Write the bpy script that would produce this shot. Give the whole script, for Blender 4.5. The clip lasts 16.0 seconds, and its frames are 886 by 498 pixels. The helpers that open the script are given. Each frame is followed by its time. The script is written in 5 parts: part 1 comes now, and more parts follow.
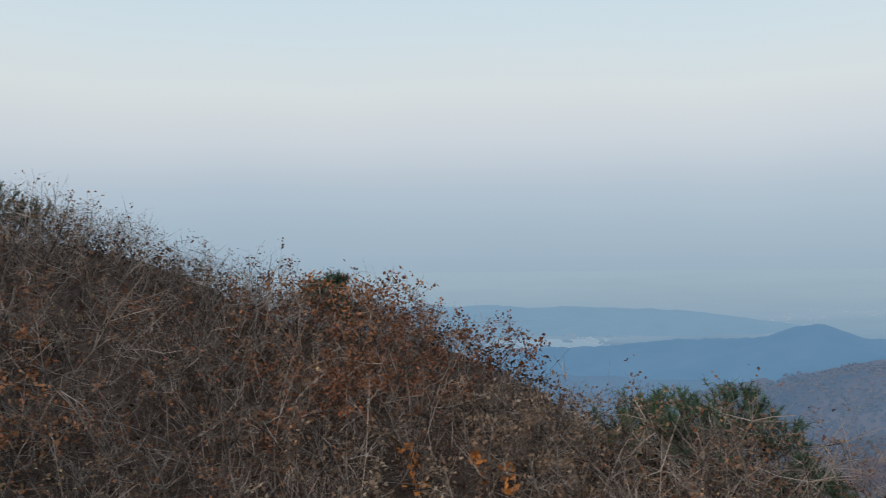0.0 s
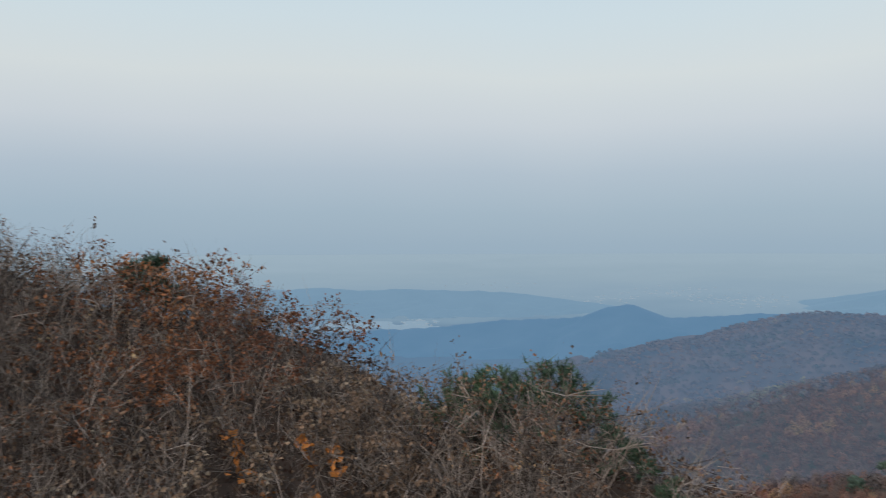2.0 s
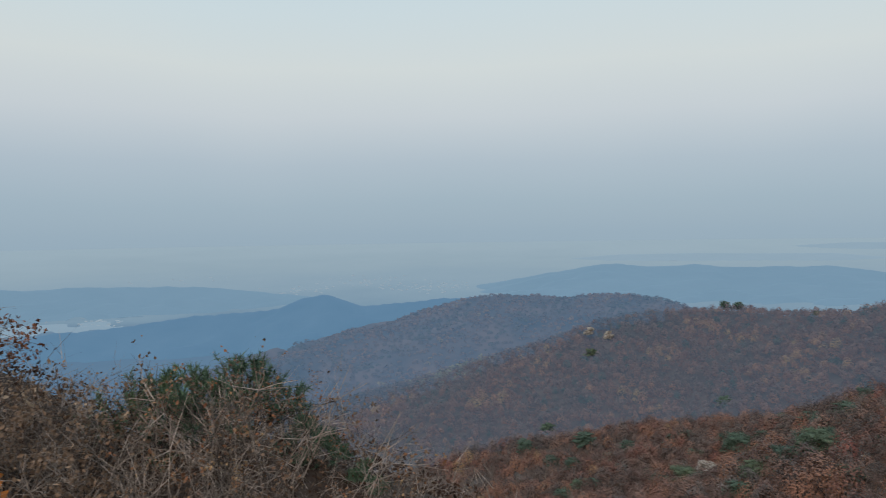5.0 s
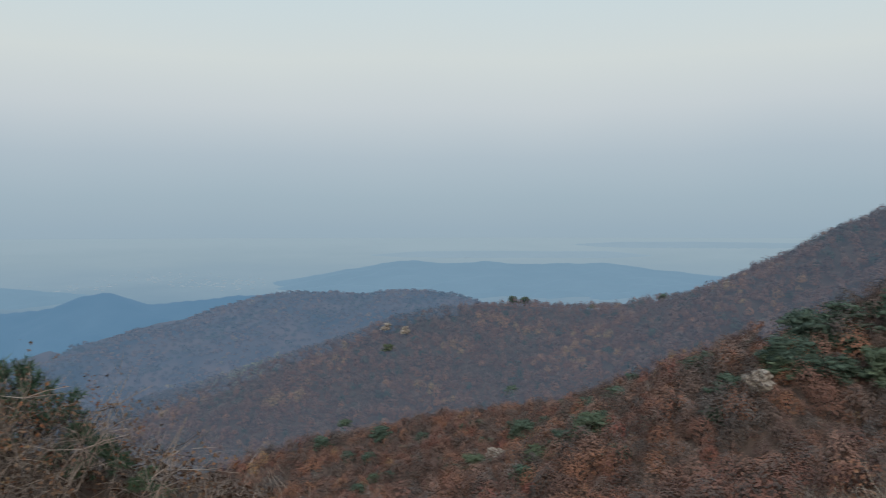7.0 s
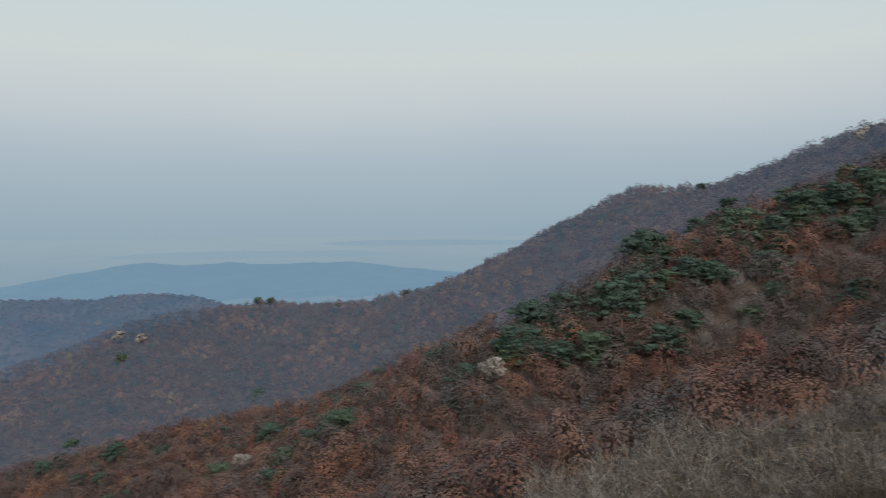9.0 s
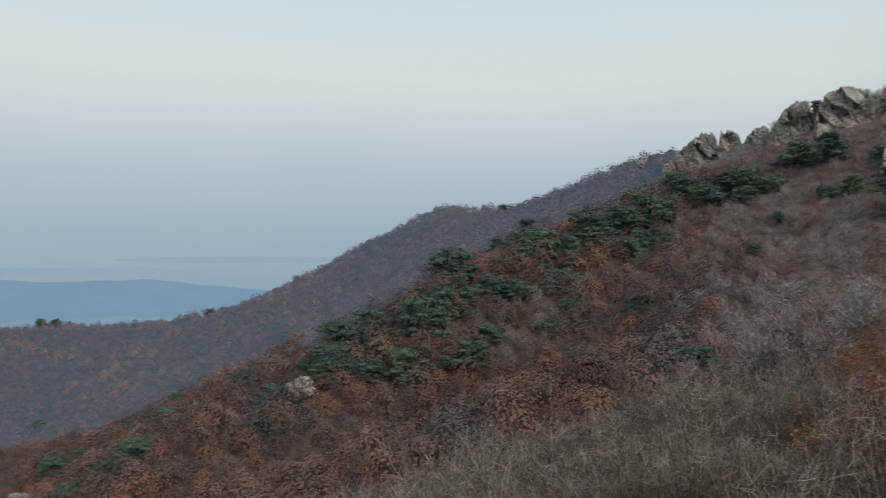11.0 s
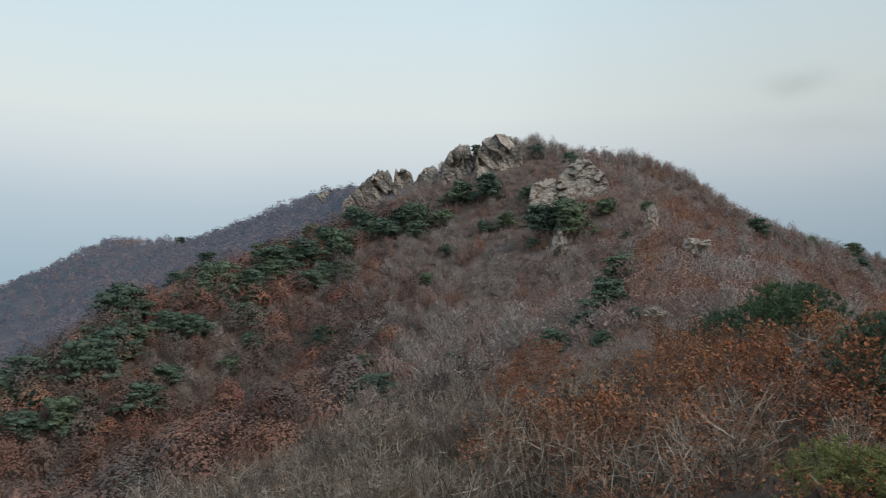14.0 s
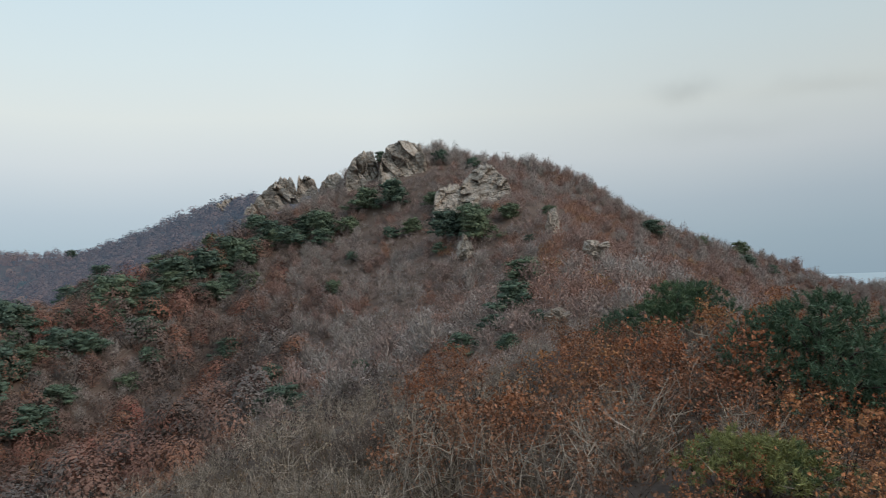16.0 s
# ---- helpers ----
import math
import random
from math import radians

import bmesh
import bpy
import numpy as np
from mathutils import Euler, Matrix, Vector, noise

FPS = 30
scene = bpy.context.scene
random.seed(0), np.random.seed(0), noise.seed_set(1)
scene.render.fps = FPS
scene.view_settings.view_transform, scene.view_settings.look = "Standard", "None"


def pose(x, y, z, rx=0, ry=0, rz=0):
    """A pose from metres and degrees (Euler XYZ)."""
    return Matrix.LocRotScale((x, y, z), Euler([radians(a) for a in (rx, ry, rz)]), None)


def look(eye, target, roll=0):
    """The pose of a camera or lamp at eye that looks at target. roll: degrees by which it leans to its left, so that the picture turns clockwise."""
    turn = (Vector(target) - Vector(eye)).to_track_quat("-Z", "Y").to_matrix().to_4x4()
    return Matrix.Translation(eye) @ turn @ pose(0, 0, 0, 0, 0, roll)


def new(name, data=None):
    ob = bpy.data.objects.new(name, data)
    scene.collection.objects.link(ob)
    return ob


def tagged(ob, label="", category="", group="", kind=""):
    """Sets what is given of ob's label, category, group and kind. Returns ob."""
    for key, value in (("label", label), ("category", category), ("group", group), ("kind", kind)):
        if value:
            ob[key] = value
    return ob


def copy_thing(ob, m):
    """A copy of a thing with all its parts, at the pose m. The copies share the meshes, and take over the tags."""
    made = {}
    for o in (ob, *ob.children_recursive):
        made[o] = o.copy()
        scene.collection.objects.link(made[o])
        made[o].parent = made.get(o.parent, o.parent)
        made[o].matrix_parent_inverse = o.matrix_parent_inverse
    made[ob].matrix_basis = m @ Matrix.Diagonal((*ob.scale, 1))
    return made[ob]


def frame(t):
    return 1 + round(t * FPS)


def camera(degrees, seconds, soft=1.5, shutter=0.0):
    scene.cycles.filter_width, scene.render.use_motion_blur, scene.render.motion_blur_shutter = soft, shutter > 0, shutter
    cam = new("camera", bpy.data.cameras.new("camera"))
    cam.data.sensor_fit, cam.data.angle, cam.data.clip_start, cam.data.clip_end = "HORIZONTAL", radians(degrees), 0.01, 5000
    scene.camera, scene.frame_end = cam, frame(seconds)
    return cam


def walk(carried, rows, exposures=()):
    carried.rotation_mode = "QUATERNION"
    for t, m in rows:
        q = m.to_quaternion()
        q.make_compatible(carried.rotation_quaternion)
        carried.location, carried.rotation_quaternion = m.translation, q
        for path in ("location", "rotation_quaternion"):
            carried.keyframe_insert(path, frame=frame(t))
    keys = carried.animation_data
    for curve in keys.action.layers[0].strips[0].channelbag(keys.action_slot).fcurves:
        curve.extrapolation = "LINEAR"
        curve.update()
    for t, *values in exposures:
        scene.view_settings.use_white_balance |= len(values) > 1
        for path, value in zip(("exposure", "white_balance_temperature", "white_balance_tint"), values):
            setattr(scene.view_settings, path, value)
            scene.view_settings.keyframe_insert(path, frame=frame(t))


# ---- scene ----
EYE, ARM = 1.7, 0.10
cam = camera(59.2, 16.0, 1.0, 0.5)
# seconds, yaw, pitch, roll of a camera that turns at arm's length round a standing point
TURNS = [
    (0.0, 0.01, 1.01, 0.73), (0.5, -2.64, 0.89, 0.16), (1.0, -5.11, 0.45, -0.20), (1.5, -7.89, 0.05, 0.15),
    (2.0, -12.31, -0.35, 0.26), (2.5, -17.21, -0.54, 0.58), (3.0, -21.82, -0.53, 0.84), (3.5, -25.70, -0.61, 0.96),
    (6.0, -41.12, -1.39, 0.44), (6.5, -45.24, -1.39, 0.18), (7.0, -49.13, -1.56, 0.07), (7.5, -54.91, -1.65, -0.03),
    (8.0, -58.67, -1.70, 0.23), (8.5, -62.72, -1.70, 0.48), (9.0, -67.64, -1.70, 0.44), (11.5, -85.90, 0.11, 0.07),
    (12.0, -90.60, 0.66, 0.42), (12.5, -93.04, 1.19, 0.41), (13.0, -97.21, 1.72, 0.60), (13.5, -100.94, 1.85, 0.76),
    (14.0, -104.51, 1.85, 0.71), (14.5, -105.91, 1.96, 0.93), (15.0, -107.91, 1.99, 1.28), (15.5, -109.32, 2.05, 1.72),
    (16.0, -111.36, 2.14, 2.25),
]
walk(cam, [(t, pose(-ARM * math.sin(radians(yaw)), ARM * math.cos(radians(yaw)), EYE, 90 + pitch, roll, yaw))
           for t, yaw, pitch, roll in TURNS],
     [(0.0, 0.0, 6380, 10), (3.5, -0.08, 6400, 9), (7.0, -0.10, 6500, 8), (9.0, -0.15, 6500, 8), (12.0, 0.03, 6480, 8), (16.0, 0.10, 6550, 8)])


# ---- sky and sun: the light after sunset, the antisolar side in view ----
def lin(r, g, b):
    return tuple(((c / 255 + 0.055) / 1.055) ** 2.4 if c > 10 else c / 255 / 12.92 for c in (r, g, b)) + (1.0,)


SUN_AZ, SUN_EL = 130.0, 10.0
world = bpy.data.worlds.new("sky")
scene.world = world
world.use_nodes = True
wn, wl = world.node_tree.nodes, world.node_tree.links
wn.clear()
w_out = wn.new("ShaderNodeOutputWorld")
w_bg = wn.new("ShaderNodeBackground")
w_sky_bg = wn.new("ShaderNodeBackground")
w_add = wn.new("ShaderNodeAddShader")
w_coord = wn.new("ShaderNodeTexCoord")
w_sep = wn.new("ShaderNodeSeparateXYZ")
w_map = wn.new("ShaderNodeMapRange")
w_ramp = wn.new("ShaderNodeValToRGB")
w_sky = wn.new("ShaderNodeTexSky")
w_sky.sky_type, w_sky.sun_disc = "NISHITA", False
w_sky.sun_elevation, w_sky.sun_rotation = radians(SUN_EL), radians(-SUN_AZ)
w_noise = wn.new("ShaderNodeTexNoise")
w_noise.inputs["Scale"].default_value, w_noise.inputs["Detail"].default_value = 2.2, 2.0
w_wob = wn.new("ShaderNodeMath")
w_wob.operation = "MULTIPLY_ADD"
w_wob.inputs[1].default_value = 0.05
w_map.inputs["From Min"].default_value, w_map.inputs["From Max"].default_value = -0.10, 0.90
SKY = [(-10, (118, 133, 145)), (-1.0, (154, 176, 193)), (2.0, (162, 182, 198)), (5.0, (178, 192, 205)), (8.5, (203, 210, 216)),
       (12.0, (215, 221, 221)), (16.0, (209, 222, 227)), (21.0, (200, 219, 230)), (35.0, (184, 208, 226)), (70.0, (150, 183, 212))]
w_ramp.color_ramp.interpolation = "LINEAR"
for i, (el, rgb) in enumerate(SKY):
    at = math.sin(radians(el)) + 0.10
    e = w_ramp.color_ramp.elements[i] if i < 2 else w_ramp.color_ramp.elements.new(at)
    e.position, e.color = max(at, 0.0), lin(*rgb)
w_bg.inputs["Strength"].default_value = 0.97
w_sky_bg.inputs["Strength"].default_value = 0.006
wl.new(w_coord.outputs["Generated"], w_sep.inputs[0])
wl.new(w_coord.outputs["Generated"], w_noise.inputs["Vector"])
wl.new(w_noise.outputs["Fac"], w_wob.inputs[0])
wl.new(w_sep.outputs["Z"], w_wob.inputs[2])
w_off = wn.new("ShaderNodeMath")
w_off.operation = "SUBTRACT"
w_off.inputs[1].default_value = 0.025
wl.new(w_wob.outputs[0], w_off.inputs[0])
wl.new(w_off.outputs[0], w_map.inputs["Value"])
wl.new(w_map.outputs[0], w_ramp.inputs[0])
wl.new(w_ramp.outputs[0], w_bg.inputs["Color"])
# the sky dims a little towards bearing -150
w_dot = wn.new("ShaderNodeVectorMath")
w_dot.operation = "DOT_PRODUCT"
w_dot.inputs[1].default_value = (0.5, -0.866, 0.0)
w_dim = wn.new("ShaderNodeMapRange")
w_dim.inputs["From Min"].default_value, w_dim.inputs["From Max"].default_value = 0.72, 1.0
w_dim.inputs["To Min"].default_value, w_dim.inputs["To Max"].default_value = 0.97, 0.76
wl.new(w_coord.outputs["Generated"], w_dot.inputs[0])
wl.new(w_dot.outputs["Value"], w_dim.inputs["Value"])


def w_math(op, a, b):
    n = wn.new("ShaderNodeMath")
    n.operation = op
    for k, v in enumerate((a, b)):
        if hasattr(v, "node"):
            wl.new(v, n.inputs[k])
        else:
            n.inputs[k].default_value = v
    return n.outputs[0]


def wisp(strength, az, el, wide, tall, amount):
    """A faint grey cloud low in the sky: bearing, lift, half width and half height in degrees."""
    side = wn.new("ShaderNodeVectorMath")
    side.operation = "DOT_PRODUCT"
    side.inputs[1].default_value = (-math.cos(radians(az)), -math.sin(radians(az)), 0.0)
    wl.new(w_coord.outputs["Generated"], side.inputs[0])
    ahead = wn.new("ShaderNodeVectorMath")
    ahead.operation = "DOT_PRODUCT"
    ahead.inputs[1].default_value = (-math.sin(radians(az)), math.cos(radians(az)), 0.0)
    wl.new(w_coord.outputs["Generated"], ahead.inputs[0])
    u = w_math("MULTIPLY", side.outputs["Value"], 1 / radians(wide))
    v = w_math("MULTIPLY", w_math("SUBTRACT", w_sep.outputs["Z"], math.sin(radians(el))), 1 / radians(tall))
    v = w_math("ADD", v, w_math("MULTIPLY", w_math("SUBTRACT", w_fine.outputs["Fac"], 0.5), 3.0))
    r2 = w_math("ADD", w_math("MULTIPLY", u, u), w_math("MULTIPLY", v, v))
    soft = w_math("POWER", 2.718, w_math("MULTIPLY", r2, -1.0))
    soft = w_math("MULTIPLY", soft, w_math("GREATER_THAN", ahead.outputs["Value"], 0.0))
    return w_math("MULTIPLY", strength, w_math("SUBTRACT", 1.0, w_math("MULTIPLY", soft, amount)))


w_fine = wn.new("ShaderNodeTexNoise")
w_fine.inputs["Scale"].default_value, w_fine.inputs["Detail"].default_value = 14.0, 4.0
wl.new(w_coord.outputs["Generated"], w_fine.inputs["Vector"])
w_level = w_dim.outputs[0]
for az, el, wide, tall, amount in ((-129.2, 12.3, 2.0, 0.7, 0.14), (-138.0, 11.6, 4.0, 0.7, 0.08), (-131.0, 9.5, 5.0, 0.8, 0.05)):
    w_level = wisp(w_level, az, el, wide, tall, amount)
wl.new(w_level, w_bg.inputs["Strength"])
wl.new(w_sky.outputs[0], w_sky_bg.inputs["Color"])
wl.new(w_bg.outputs[0], w_add.inputs[0])
wl.new(w_sky_bg.outputs[0], w_add.inputs[1])
wl.new(w_add.outputs[0], w_out.inputs["Surface"])
sun = new("sun", bpy.data.lights.new("sun", "SUN"))
sun.data.energy, sun.data.angle, sun.data.color = 1.6, radians(40), (1.0, 0.92, 0.84)
sun.matrix_world = look((-80 * math.sin(radians(SUN_AZ)), 80 * math.cos(radians(SUN_AZ)), 60), (0, 0, 0))


# ---- materials ----
def material(name, rough=0.85):
    m = bpy.data.materials.new(name)
    m.use_nodes = True
    n, l = m.node_tree.nodes, m.node_tree.links
    b = n["Principled BSDF"]
    b.inputs["Roughness"].default_value = rough
    b.inputs["Specular IOR Level"].default_value = 0.2
    return m, n, l, b


def ramp(n, stops):
    r = n.new("ShaderNodeValToRGB")
    for i, (at, rgb) in enumerate(stops):
        e = r.color_ramp.elements[i] if i < 2 else r.color_ramp.elements.new(at)
        e.position, e.color = at, (*rgb, 1.0)
    return r


def noise_node(n, l, scale, detail=4.0, world_space=True):
    t = n.new("ShaderNodeTexNoise")
    t.inputs["Scale"].default_value, t.inputs["Detail"].default_value = scale, detail
    if world_space:
        g = n.new("ShaderNodeNewGeometry")
        l.new(g.outputs["Position"], t.inputs["Vector"])
    return t


def haze_glow(m, n, l, b, glow, strength):
    """Haze put into the emission: a far thing glows in this colour."""
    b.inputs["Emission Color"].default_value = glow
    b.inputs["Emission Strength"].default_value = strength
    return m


def leaf_material(name, stops, source, value=0.6, rough=0.8, island=0.5, grain=0.0, stray=0.22, deep=0.28):
    """Leaves: a hue for each plant (source: attribute tint or the object's random), a value for each leaf."""
    m, n, l, b = material(name, rough)
    r = ramp(n, stops)
    if source == "tint":
        a = n.new("ShaderNodeAttribute")
        a.attribute_name = "tint"
        hue = a.outputs["Fac"]
    else:
        o = n.new("ShaderNodeObjectInfo")
        hue = o.outputs["Random"]
    g = n.new("ShaderNodeNewGeometry")
    mix = n.new("ShaderNodeMath")
    mix.operation = "MULTIPLY_ADD"
    mix.inputs[1].default_value = stray
    l.new(g.outputs["Random Per Island"], mix.inputs[0])
    l.new(hue, mix.inputs[2])
    off = n.new("ShaderNodeMath")
    off.operation = "SUBTRACT"
    off.inputs[1].default_value = stray / 2
    l.new(mix.outputs[0], off.inputs[0])
    l.new(off.outputs[0], r.inputs[0])
    v = n.new("ShaderNodeMapRange")
    v.inputs["To Min"].default_value, v.inputs["To Max"].default_value = value, value + island * 2
    w = n.new("ShaderNodeTexWhiteNoise")
    w.noise_dimensions = "1D"
    l.new(g.outputs["Random Per Island"], w.inputs["W"])
    l.new(w.outputs["Value"], v.inputs["Value"])
    h = n.new("ShaderNodeHueSaturation")
    l.new(r.outputs[0], h.inputs["Color"])
    l.new(v.outputs[0], h.inputs["Value"])
    l.new(h.outputs[0], b.inputs["Base Color"])
    if grain:
        # leaves and shaded gaps too small to build, put into colour and bump
        t = noise_node(n, l, grain, 5.0)
        t.inputs["Roughness"].default_value = 0.7
        q = ramp(n, [(0.36, (1 - deep, 1 - deep * 1.05, 1 - deep * 1.08)), (0.5, (1.0, 1.0, 1.0)), (0.68, (1 + deep * 0.7, 1 + deep * 0.65, 1 + deep * 0.55))])
        l.new(t.outputs["Fac"], q.inputs[0])
        x = n.new("ShaderNodeMix")
        x.data_type, x.blend_type = "RGBA", "MULTIPLY"
        x.inputs["Factor"].default_value = 1.0
        l.new(h.outputs[0], x.inputs["A"])
        l.new(q.outputs[0], x.inputs["B"])
        l.new(x.outputs["Result"], b.inputs["Base Color"])
        bp = n.new("ShaderNodeBump")
        bp.inputs["Strength"].default_value, bp.inputs["Distance"].default_value = 0.7, 0.7 / grain
        l.new(t.outputs["Fac"], bp.inputs["Height"])
        l.new(bp.outputs[0], b.inputs["Normal"])
    return m, n, l, b


def bark_material(name, dark, light, scale=30.0, each=0.0):
    """Bark, blotched dark to light; each: how far one twig differs from the next."""
    m, n, l, b = material(name, 0.9)
    t = noise_node(n, l, scale)
    r = ramp(n, [(0.3, dark), (0.75, light)])
    g = n.new("ShaderNodeNewGeometry")
    k = n.new("ShaderNodeMath")
    k.operation = "MULTIPLY_ADD"
    k.inputs[1].default_value = each
    l.new(g.outputs["Random Per Island"], k.inputs[0])
    j = n.new("ShaderNodeMath")
    j.operation = "SUBTRACT"
    j.inputs[1].default_value = each / 2
    l.new(t.outputs["Fac"], k.inputs[2])
    l.new(k.outputs[0], j.inputs[0])
    l.new(j.outputs[0], r.inputs[0])
    l.new(r.outputs[0], b.inputs["Base Color"])
    return m


shrub_leaf, *_ = leaf_material("dry_shrub_leaf", [(0.0, (0.15, 0.095, 0.064)), (0.45, (0.20, 0.105, 0.060)), (0.75, (0.23, 0.088, 0.042)), (1.0, (0.34, 0.23, 0.12))], "object", 0.6)
wood_leaf, *_ = leaf_material("autumn_wood", [(0.0, (0.115, 0.096, 0.088)), (0.12, (0.165, 0.135, 0.122)), (0.24, (0.115, 0.083, 0.070)), (0.36, (0.21, 0.145, 0.120)), (0.48, (0.145, 0.082, 0.066)),
                                              (0.60, (0.315, 0.176, 0.130)), (0.72, (0.235, 0.106, 0.078)), (0.82, (0.36, 0.175, 0.108)), (0.90, (0.28, 0.102, 0.080)), (1.0, (0.43, 0.27, 0.125))],
                              "tint", 0.92, island=0.07, grain=3.2, stray=0.03, deep=0.2)
thicket_leaf, *_ = leaf_material("dusky_thicket", [(0.0, (0.085, 0.070, 0.063)), (0.2, (0.110, 0.087, 0.077)), (0.35, (0.088, 0.061, 0.050)), (0.5, (0.130, 0.080, 0.060)), (0.7, (0.125, 0.058, 0.041)),
                                                  (0.85, (0.24, 0.115, 0.068)), (1.0, (0.30, 0.18, 0.08))], "tint", 0.9, island=0.10, grain=6.0, stray=0.05, deep=0.2)
bush_leaf, *_ = leaf_material("bare_bush", [(0.0, (0.35, 0.295, 0.27)), (0.3, (0.34, 0.255, 0.222)), (0.6, (0.31, 0.178, 0.140)), (0.85, (0.33, 0.165, 0.105)), (1.0, (0.34, 0.21, 0.10))], "tint", 0.84, island=0.10, grain=3.2, stray=0.07)
near_scrub_leaf, *_ = leaf_material("ridge_scrub_leaf", [(0.0, (0.215, 0.165, 0.14)), (0.3, (0.21, 0.130, 0.094)), (0.6, (0.23, 0.105, 0.066)), (0.85, (0.28, 0.125, 0.06)), (1.0, (0.33, 0.2, 0.08))], "tint", 0.8, island=0.22, grain=9.0, stray=0.12)
orange_leaf, *_ = leaf_material("orange_oak_leaf", [(0.0, (0.36, 0.11, 0.025)), (1.0, (0.42, 0.16, 0.04))], "object", 0.7)
hazed_far_leaf, n_, l_, b_ = leaf_material("far_autumn_wood_haze", [(0.0, (0.055, 0.075, 0.058)), (0.12, (0.085, 0.088, 0.068)), (0.22, (0.100, 0.074, 0.060)), (0.34, (0.165, 0.108, 0.082)), (0.46, (0.115, 0.068, 0.052)),
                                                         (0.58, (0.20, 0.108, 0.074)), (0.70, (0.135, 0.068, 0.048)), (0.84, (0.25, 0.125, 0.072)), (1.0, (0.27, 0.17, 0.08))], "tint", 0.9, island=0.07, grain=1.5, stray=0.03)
# bluish glow in the leaves stands in for haze over the far ridge
haze_glow(hazed_far_leaf, n_, l_, b_, lin(98, 120, 146), 0.28)
needle, *_ = leaf_material("pine_needle", [(0.0, (0.060, 0.096, 0.062)), (0.6, (0.080, 0.125, 0.070)), (1.0, (0.104, 0.140, 0.068))], "object", 0.6, 0.6)
# paler copy for the slope pines: haze put into the base colour
hazed_needle, *_ = leaf_material("hazed_pine_needle", [(0.0, (0.086, 0.118, 0.088)), (0.6, (0.104, 0.143, 0.098)), (1.0, (0.135, 0.160, 0.092))], "object", 0.75, 0.8, island=0.25, grain=2.5, stray=0.1)
young_needle, *_ = leaf_material("young_pine_needle", [(0.0, (0.12, 0.155, 0.075)), (0.5, (0.165, 0.19, 0.08)), (1.0, (0.22, 0.215, 0.08))], "object", 0.6, 0.6)
rust_leaf, *_ = leaf_material("rust_oak_leaf", [(0.0, (0.15, 0.062, 0.036)), (0.5, (0.22, 0.086, 0.042)), (0.85, (0.31, 0.118, 0.048)), (1.0, (0.30, 0.15, 0.075))], "object", 0.55, island=0.6)
pale_leaf, *_ = leaf_material("curled_pale_leaf", [(0.0, (0.16, 0.098, 0.064)), (0.7, (0.22, 0.135, 0.085)), (1.0, (0.38, 0.29, 0.20))], "object", 0.6)
scrub_twig, *_ = leaf_material("scrub_twig", [(0.0, (0.34, 0.285, 0.252)), (0.3, (0.325, 0.246, 0.215)), (0.6, (0.31, 0.185, 0.152)), (1.0, (0.34, 0.165, 0.105))], "tint", 0.78, island=0.16, stray=0.08)
ridge_leaf, *_ = leaf_material("orange_brown_oak_leaf", [(0.0, (0.17, 0.088, 0.054)), (0.35, (0.25, 0.112, 0.062)), (0.6, (0.21, 0.080, 0.042)), (0.85, (0.315, 0.120, 0.054)), (1.0, (0.33, 0.155, 0.070))], "object", 0.6, island=0.5, stray=0.14)
twig = bark_material("grey_twig", (0.045, 0.032, 0.026), (0.46, 0.355, 0.29), 3.5, 0.45)
pale_twig = bark_material("pale_dry_stem", (0.070, 0.052, 0.042), (0.46, 0.375, 0.30), 3.5, 0.4)
oak_twig = bark_material("oak_stem", (0.040, 0.030, 0.025), (0.19, 0.14, 0.112), 3.5, 0.4)
bark = bark_material("dark_bark", (0.035, 0.028, 0.024), (0.09, 0.07, 0.06), 6.0)
litter_leaf, *_ = leaf_material("fallen_leaf", [(0.0, (0.045, 0.026, 0.019)), (0.5, (0.080, 0.040, 0.025)), (1.0, (0.15, 0.10, 0.065))], "tint", 0.6)
straw, *_ = leaf_material("dry_grass", [(0.0, (0.085, 0.062, 0.040)), (0.5, (0.115, 0.085, 0.053)), (1.0, (0.165, 0.125, 0.08))], "tint", 0.6)

def litter_material(name, stops):
    m, n_, l_, b_ = material(name, 0.95)
    t1, t2 = noise_node(n_, l_, 0.35, 6), noise_node(n_, l_, 9.0, 5)
    r1 = ramp(n_, stops)
    mx = n_.new("ShaderNodeMath")
    mx.operation = "MULTIPLY_ADD"
    mx.inputs[1].default_value = 0.5
    l_.new(t2.outputs["Fac"], mx.inputs[0])
    hf = n_.new("ShaderNodeMath")
    hf.operation = "MULTIPLY"
    hf.inputs[1].default_value = 0.5
    l_.new(t1.outputs["Fac"], hf.inputs[0])
    l_.new(hf.outputs[0], mx.inputs[2])
    l_.new(mx.outputs[0], r1.inputs[0])
    l_.new(r1.outputs[0], b_.inputs["Base Color"])
    bp = n_.new("ShaderNodeBump")
    bp.inputs["Strength"].default_value = 0.6
    l_.new(t2.outputs["Fac"], bp.inputs["Height"])
    l_.new(bp.outputs[0], b_.inputs["Normal"])
    return m


soil = litter_material("leaf_litter", [(0.3, (0.050, 0.036, 0.029)), (0.55, (0.090, 0.060, 0.046)), (0.75, (0.14, 0.102, 0.080))])
slope_soil = litter_material("slope_litter", [(0.3, (0.105, 0.076, 0.060)), (0.55, (0.15, 0.102, 0.080)), (0.75, (0.18, 0.135, 0.108))])

